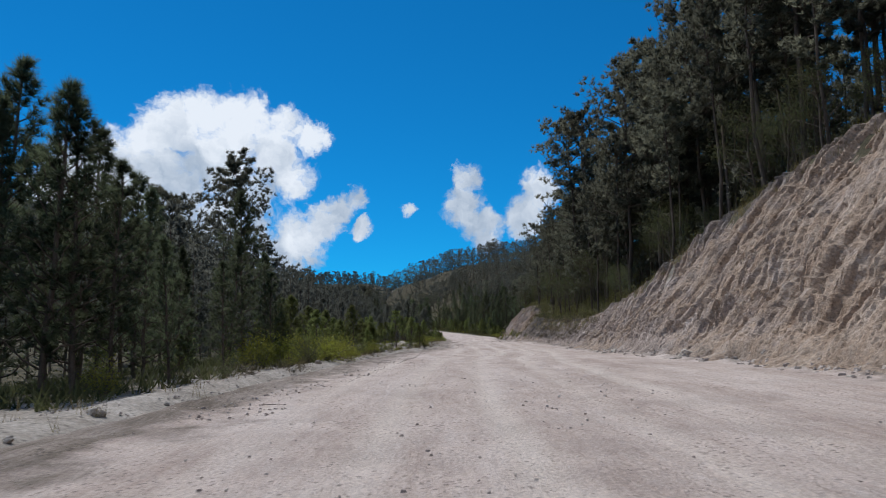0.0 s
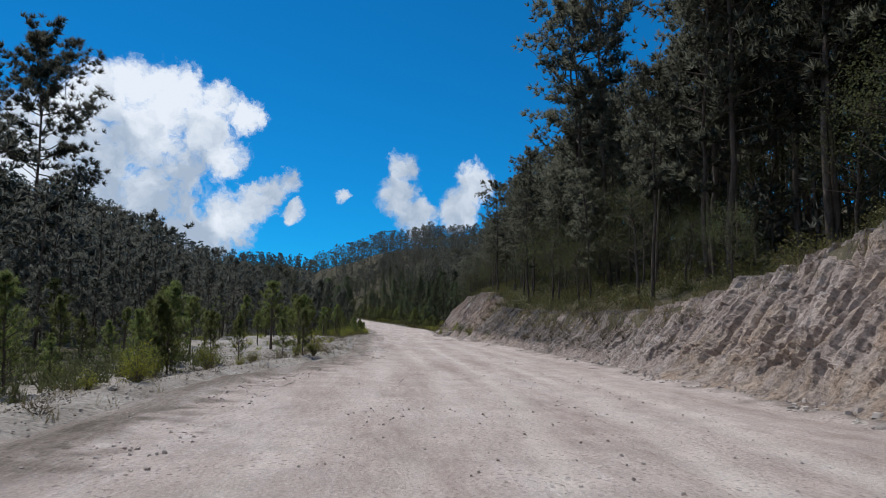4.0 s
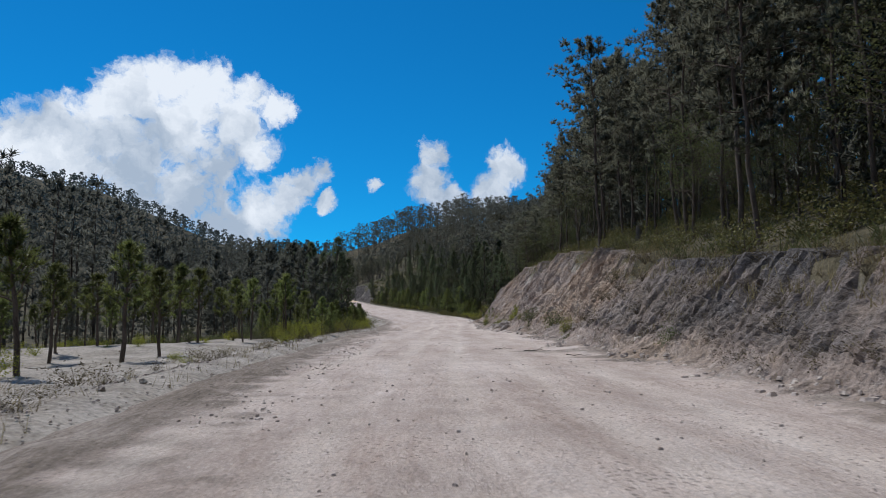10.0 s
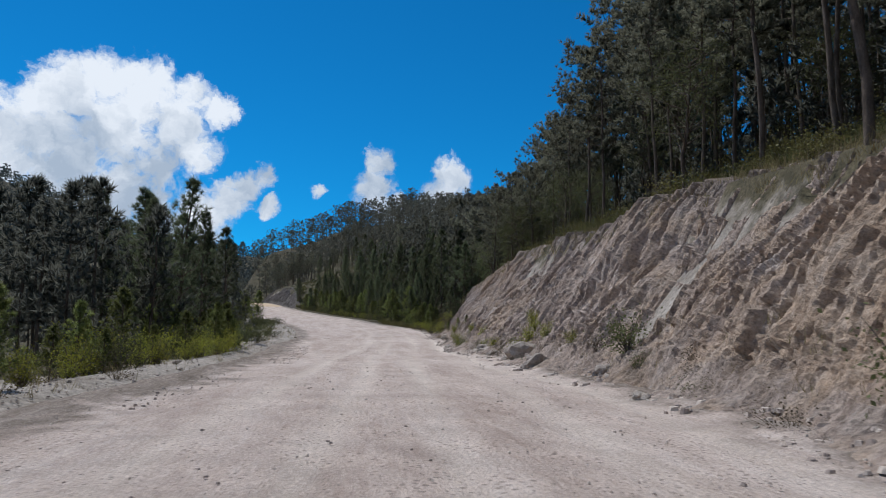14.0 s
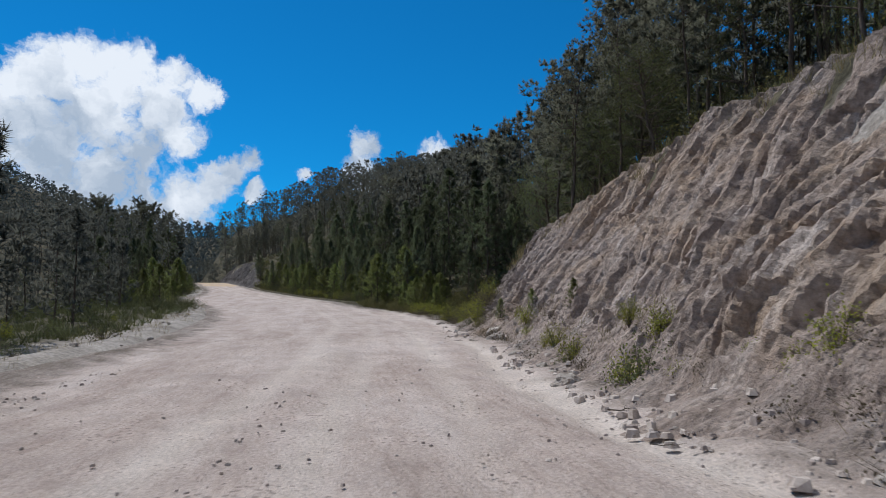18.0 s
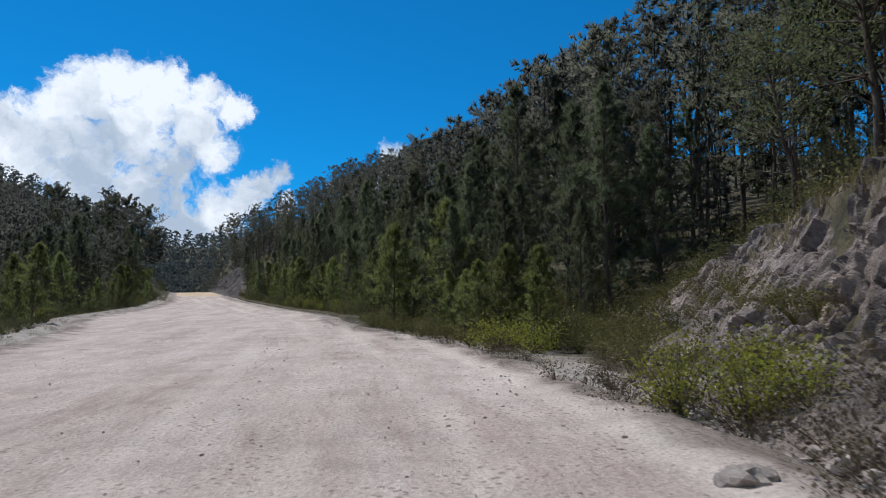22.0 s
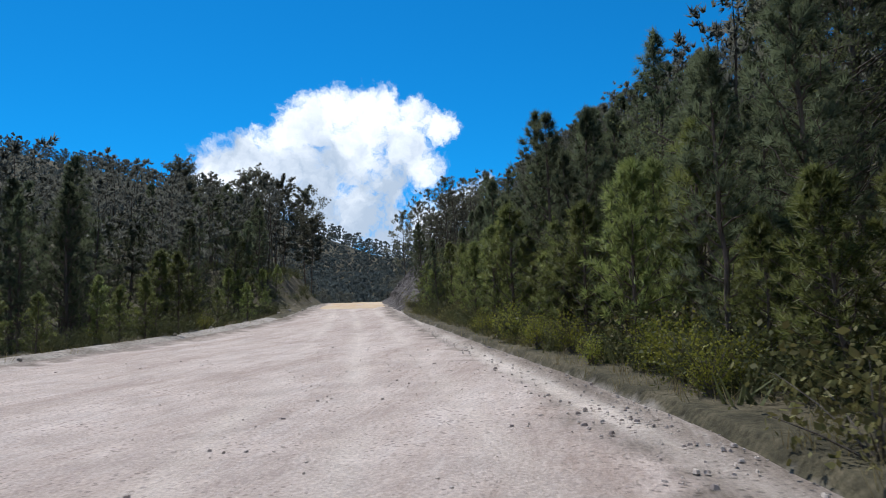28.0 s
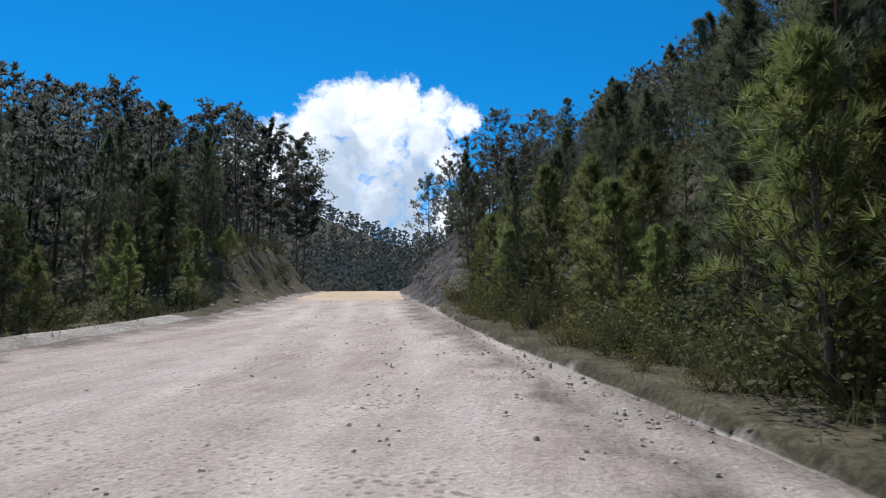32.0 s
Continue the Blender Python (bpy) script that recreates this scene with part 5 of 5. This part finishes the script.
stones([(x, y, 0.05 + 0.17 * RNG.random() ** 2.5 * (1 + (RNG.random() > 0.9))) for x, y in scatter(RNG, 210, (0, 182), 0.4, lambda y, r: right_edge(y) - 1.1 + 1.5 * r)], "pale broken rock fallen from the bank", "fallen rocks")
stones([(x, y, RNG.uniform(0.04, 0.13)) for x, y in scatter(RNG, 120, (5, 285), 0.4, lambda y, r: side(y, r, -0.6, 2.5))], "small pale stone on the road's edge", "edge stones")
stones([(-3.9, 81.9, 0.62), (-3.2, 80.6, 0.4), (-4.8, 83, 0.45), (-6.5, 42, 0.7), (-7.8, 43.5, 0.5)], "pale boulder in the weeds beside the road", "boulders")
stones([(13.8, 138.8, 0.7), (13.3, 139.8, 0.3), (13.0, 134.2, 0.5), (13.6, 136.9, 0.25), (14.0, 148.4, 0.6), (13.8, 144.5, 0.4), (14.9, 169.4, 0.36), (15.2, 171.2, 0.4), (14.7, 165.5, 0.3)], "pale boulder at the foot of the bank", "boulders")


def build_gravel():
    """Flat clods and chips, thick along the edges, on the churned middle and on the toe of the cut bank."""
    rng = np.random.default_rng(5)
    n = 60000
    y = rng.uniform(0, 285, n)
    t = rng.random(n)
    edge = rng.random(n) < 0.45
    t = np.where(edge, np.where(rng.random(n) < 0.5, 0.1 * t**1.5, 1 - 0.1 * t**1.5), t)
    x = left_edge(y) - 0.8 + (right_edge(y) - left_edge(y) + 1.2) * t
    churned = ~edge & (rng.random(n) < 0.6)
    x = np.where(churned, driven(y) + rng.choice([-1.9, 0.1, 1.8, 3.4], n) + rng.normal(0, 0.35, n) + 0.5 * NOISE.fbm(y / 9, 0.2, 3.7, 2), x)
    s = rng.uniform(0.3, 1.0, n) ** 4 * 0.046 * np.where(edge, 1.15, 0.8)
    z = terrain(np.clip(x, left_edge(y), right_edge(y)), y) + 0.035
    heap = np.arange(n) >= n - 17000
    y = np.where(heap, 12 + rng.random(n) * 150, y)
    x = np.where(heap, left_edge(y) + 2.4 - 4.6 * rng.random(n), x)
    z = np.where(heap, terrain(x, y) + np.where(x > left_edge(y), 0.035, 0.02), z)
    s = np.where(heap, rng.uniform(0.25, 1.0, n) ** 4 * 0.05, s)
    toe = (np.arange(n) < 9000) & (y < 200)
    reach = 0.6 + toe_height(y) * 2.2
    d = rng.random(n) ** 0.8 * reach
    x = np.where(toe, right_edge(y) + setback(y) + 0.15 - d, x)
    z = np.where(toe, road_height(y) + toe_height(y) * np.clip(1 - d / reach, 0, 1) ** 1.6 + 0.02, z)
    s = np.where(toe, rng.uniform(0.2, 1.0, n) ** 3 * 0.13, s)
    a = np.arange(5) * 2 * np.pi / 5 + rng.uniform(0, 6.28, (n, 1))
    low = s[:, None] * rng.uniform(0.75, 1.25, (n, 5))
    high = low * rng.uniform(0.45, 0.8, (n, 5))
    tall = s[:, None] * rng.uniform(0.25, 0.55, (n, 1)) * rng.uniform(0.7, 1.3, (n, 5))
    thin = rng.uniform(0.45, 0.9, (n, 1))
    turn = rng.uniform(0, 6.28, (n, 1))

    def ring(r, h):
        u, w = r * np.cos(a), r * np.sin(a) * thin
        return np.stack([x[:, None] + u * np.cos(turn) - w * np.sin(turn), y[:, None] + u * np.sin(turn) + w * np.cos(turn), z[:, None] + h], -1)

    v = np.concatenate([ring(low, -0.3 * s[:, None] + 0 * low), ring(high, tall)], 1).reshape(-1, 3)
    k = np.arange(5)
    sides = np.concatenate([np.stack([k, (k + 1) % 5, 5 + (k + 1) % 5], 1), np.stack([k, 5 + (k + 1) % 5, 5 + k], 1), [[5, 6, 7], [5, 7, 8], [5, 8, 9]]])
    f = (np.arange(n)[:, None, None] * 10 + sides[None]).reshape(-1, 3)
    tagged(new("gravel", mesh_of("gravel", v, f, M_GRAVEL)), "loose pale gravel strewn over the dirt road", "gravel", kind="stuff")


build_gravel()


# ---- dead wood ----
BRANCH_SPOTS = [(10.2, 99.9, 0.8), (9.4, 102.9, 0.9), (12.1, 98.4, 1.0), (11.2, 97.4, 0.6), (8.3, 104.3, 0.7), (10.9, 83.0, 0.6), (9.9, 84.6, 0.5), (-3.2, 14.0, 0.5), (2.6, 108.5, 0.4), (13.2, 154.6, 0.7),
                (12.6, 152, 0.4), (5.2, 171, 0.5), (10.3, 62, 0.4), (13.6, 170, 0.5), (-6.0, 40, 0.7), (-3.4, 121, 0.6), (-4.8, 96, 0.7), (16.6, 188, 0.6), (5.9, 243, 0.35)]
STUMP = (19.6, 121.0)

def branch_mesh(seed, length, thick, twigs):
    """A crooked stick with side twigs, lying along x."""
    rng = np.random.default_rng(seed)
    k = np.linspace(0, 1, 8)
    line = np.column_stack([length * (k - 0.5), np.cumsum(rng.normal(0, 0.03 * length, 8)), np.abs(rng.normal(0, 0.02 * length, 8))])
    pieces = [tube(line, thick * (1 - 0.8 * k), 5)]
    for _ in range(twigs):
        i = int(rng.integers(1, 7))
        way = np.array([rng.uniform(0.2, 1), rng.choice([-1, 1]) * rng.uniform(0.4, 1), rng.uniform(0, 0.35)]) * length * rng.uniform(0.12, 0.3)
        pieces.append(tube(line[i] + way * np.linspace(0, 1, 4)[:, None] + rng.normal(0, 0.01 * length, (4, 3)), np.linspace(thick * 0.5, thick * 0.15, 4), 4))
    return mesh_of("fallen_branch", *gather(pieces), M_DEADWOOD, smooth=True)


BRANCHES = [branch_mesh(300 + i, 1.1, 0.018, n) for i, n in enumerate((4, 7, 3))]
for x, y, size in BRANCH_SPOTS:
    ob = new("fallen_branch", BRANCHES[int(RNG.integers(3))])
    ob.matrix_basis = pose(x, y, float(terrain(x, y)) + 0.05, 0, 0, RNG.uniform(-40, 40)) @ Matrix.Diagonal((size, size, size, 1))
    tagged(ob, "dry dead branch lying on the dirt", "branch", "fallen branches")


def build_snag():
    rng = np.random.default_rng(9)
    k = np.linspace(0, 1, 8)
    line = np.column_stack([np.cumsum(rng.normal(0, 0.12, 8)), np.cumsum(rng.normal(0, 0.12, 8)), -0.3 + 14.5 * k])
    pieces = [tube(line, 0.16 * (1 - 0.85 * k), 7)]
    for i in range(22):
        f = rng.uniform(0.5, 0.98)
        base = np.array([np.interp(f, k, line[:, d]) for d in range(3)])
        a = rng.uniform(0, 6.28)
        way = np.array([np.cos(a), np.sin(a), rng.uniform(0.1, 0.8)]) * rng.uniform(0.5, 1.5)
        pieces.append(tube(base + way * np.linspace(0, 1, 4)[:, None], np.linspace(0.04, 0.01, 4), 4))
    ob = new("dead_tree", mesh_of("dead_tree", *gather(pieces), M_DEADWOOD, smooth=True))
    x, y = -33.0, 172.0
    ob.location = (x, y, float(terrain(x, y)))
    tagged(ob, "bare dead tree with broken grey limbs", "dead tree")


def build_stump():
    rng = np.random.default_rng(12)
    a = np.linspace(0, 2 * np.pi, 14, endpoint=False)
    rings = []
    for z, r in ((-0.3, 0.30), (0.0, 0.24), (0.25, 0.18), (0.8, 0.16), (0.86, 0.15), (0.86, 0.02)):
        rr = r * (1 + 0.12 * np.sin(3 * a + 1) + rng.normal(0, 0.03, 14))
        rings.append(np.column_stack([rr * np.cos(a), rr * np.sin(a), z + 0.03 * np.sin(5 * a)]))
    i, j = np.meshgrid(np.arange(5), np.arange(14), indexing="ij")
    q = np.stack([i * 14 + j, i * 14 + (j + 1) % 14, (i + 1) * 14 + (j + 1) % 14, (i + 1) * 14 + j], -1).reshape(-1, 4)
    ob = new("tree_stump", mesh_of("tree_stump", np.concatenate(rings), q, M_DEADWOOD))
    x, y = STUMP
    ob.location = (x, y, float(terrain(x, y)) + 0.05)
    tagged(ob, "weathered tree stump at the top of the bank", "stump")


build_snag()
build_stump()
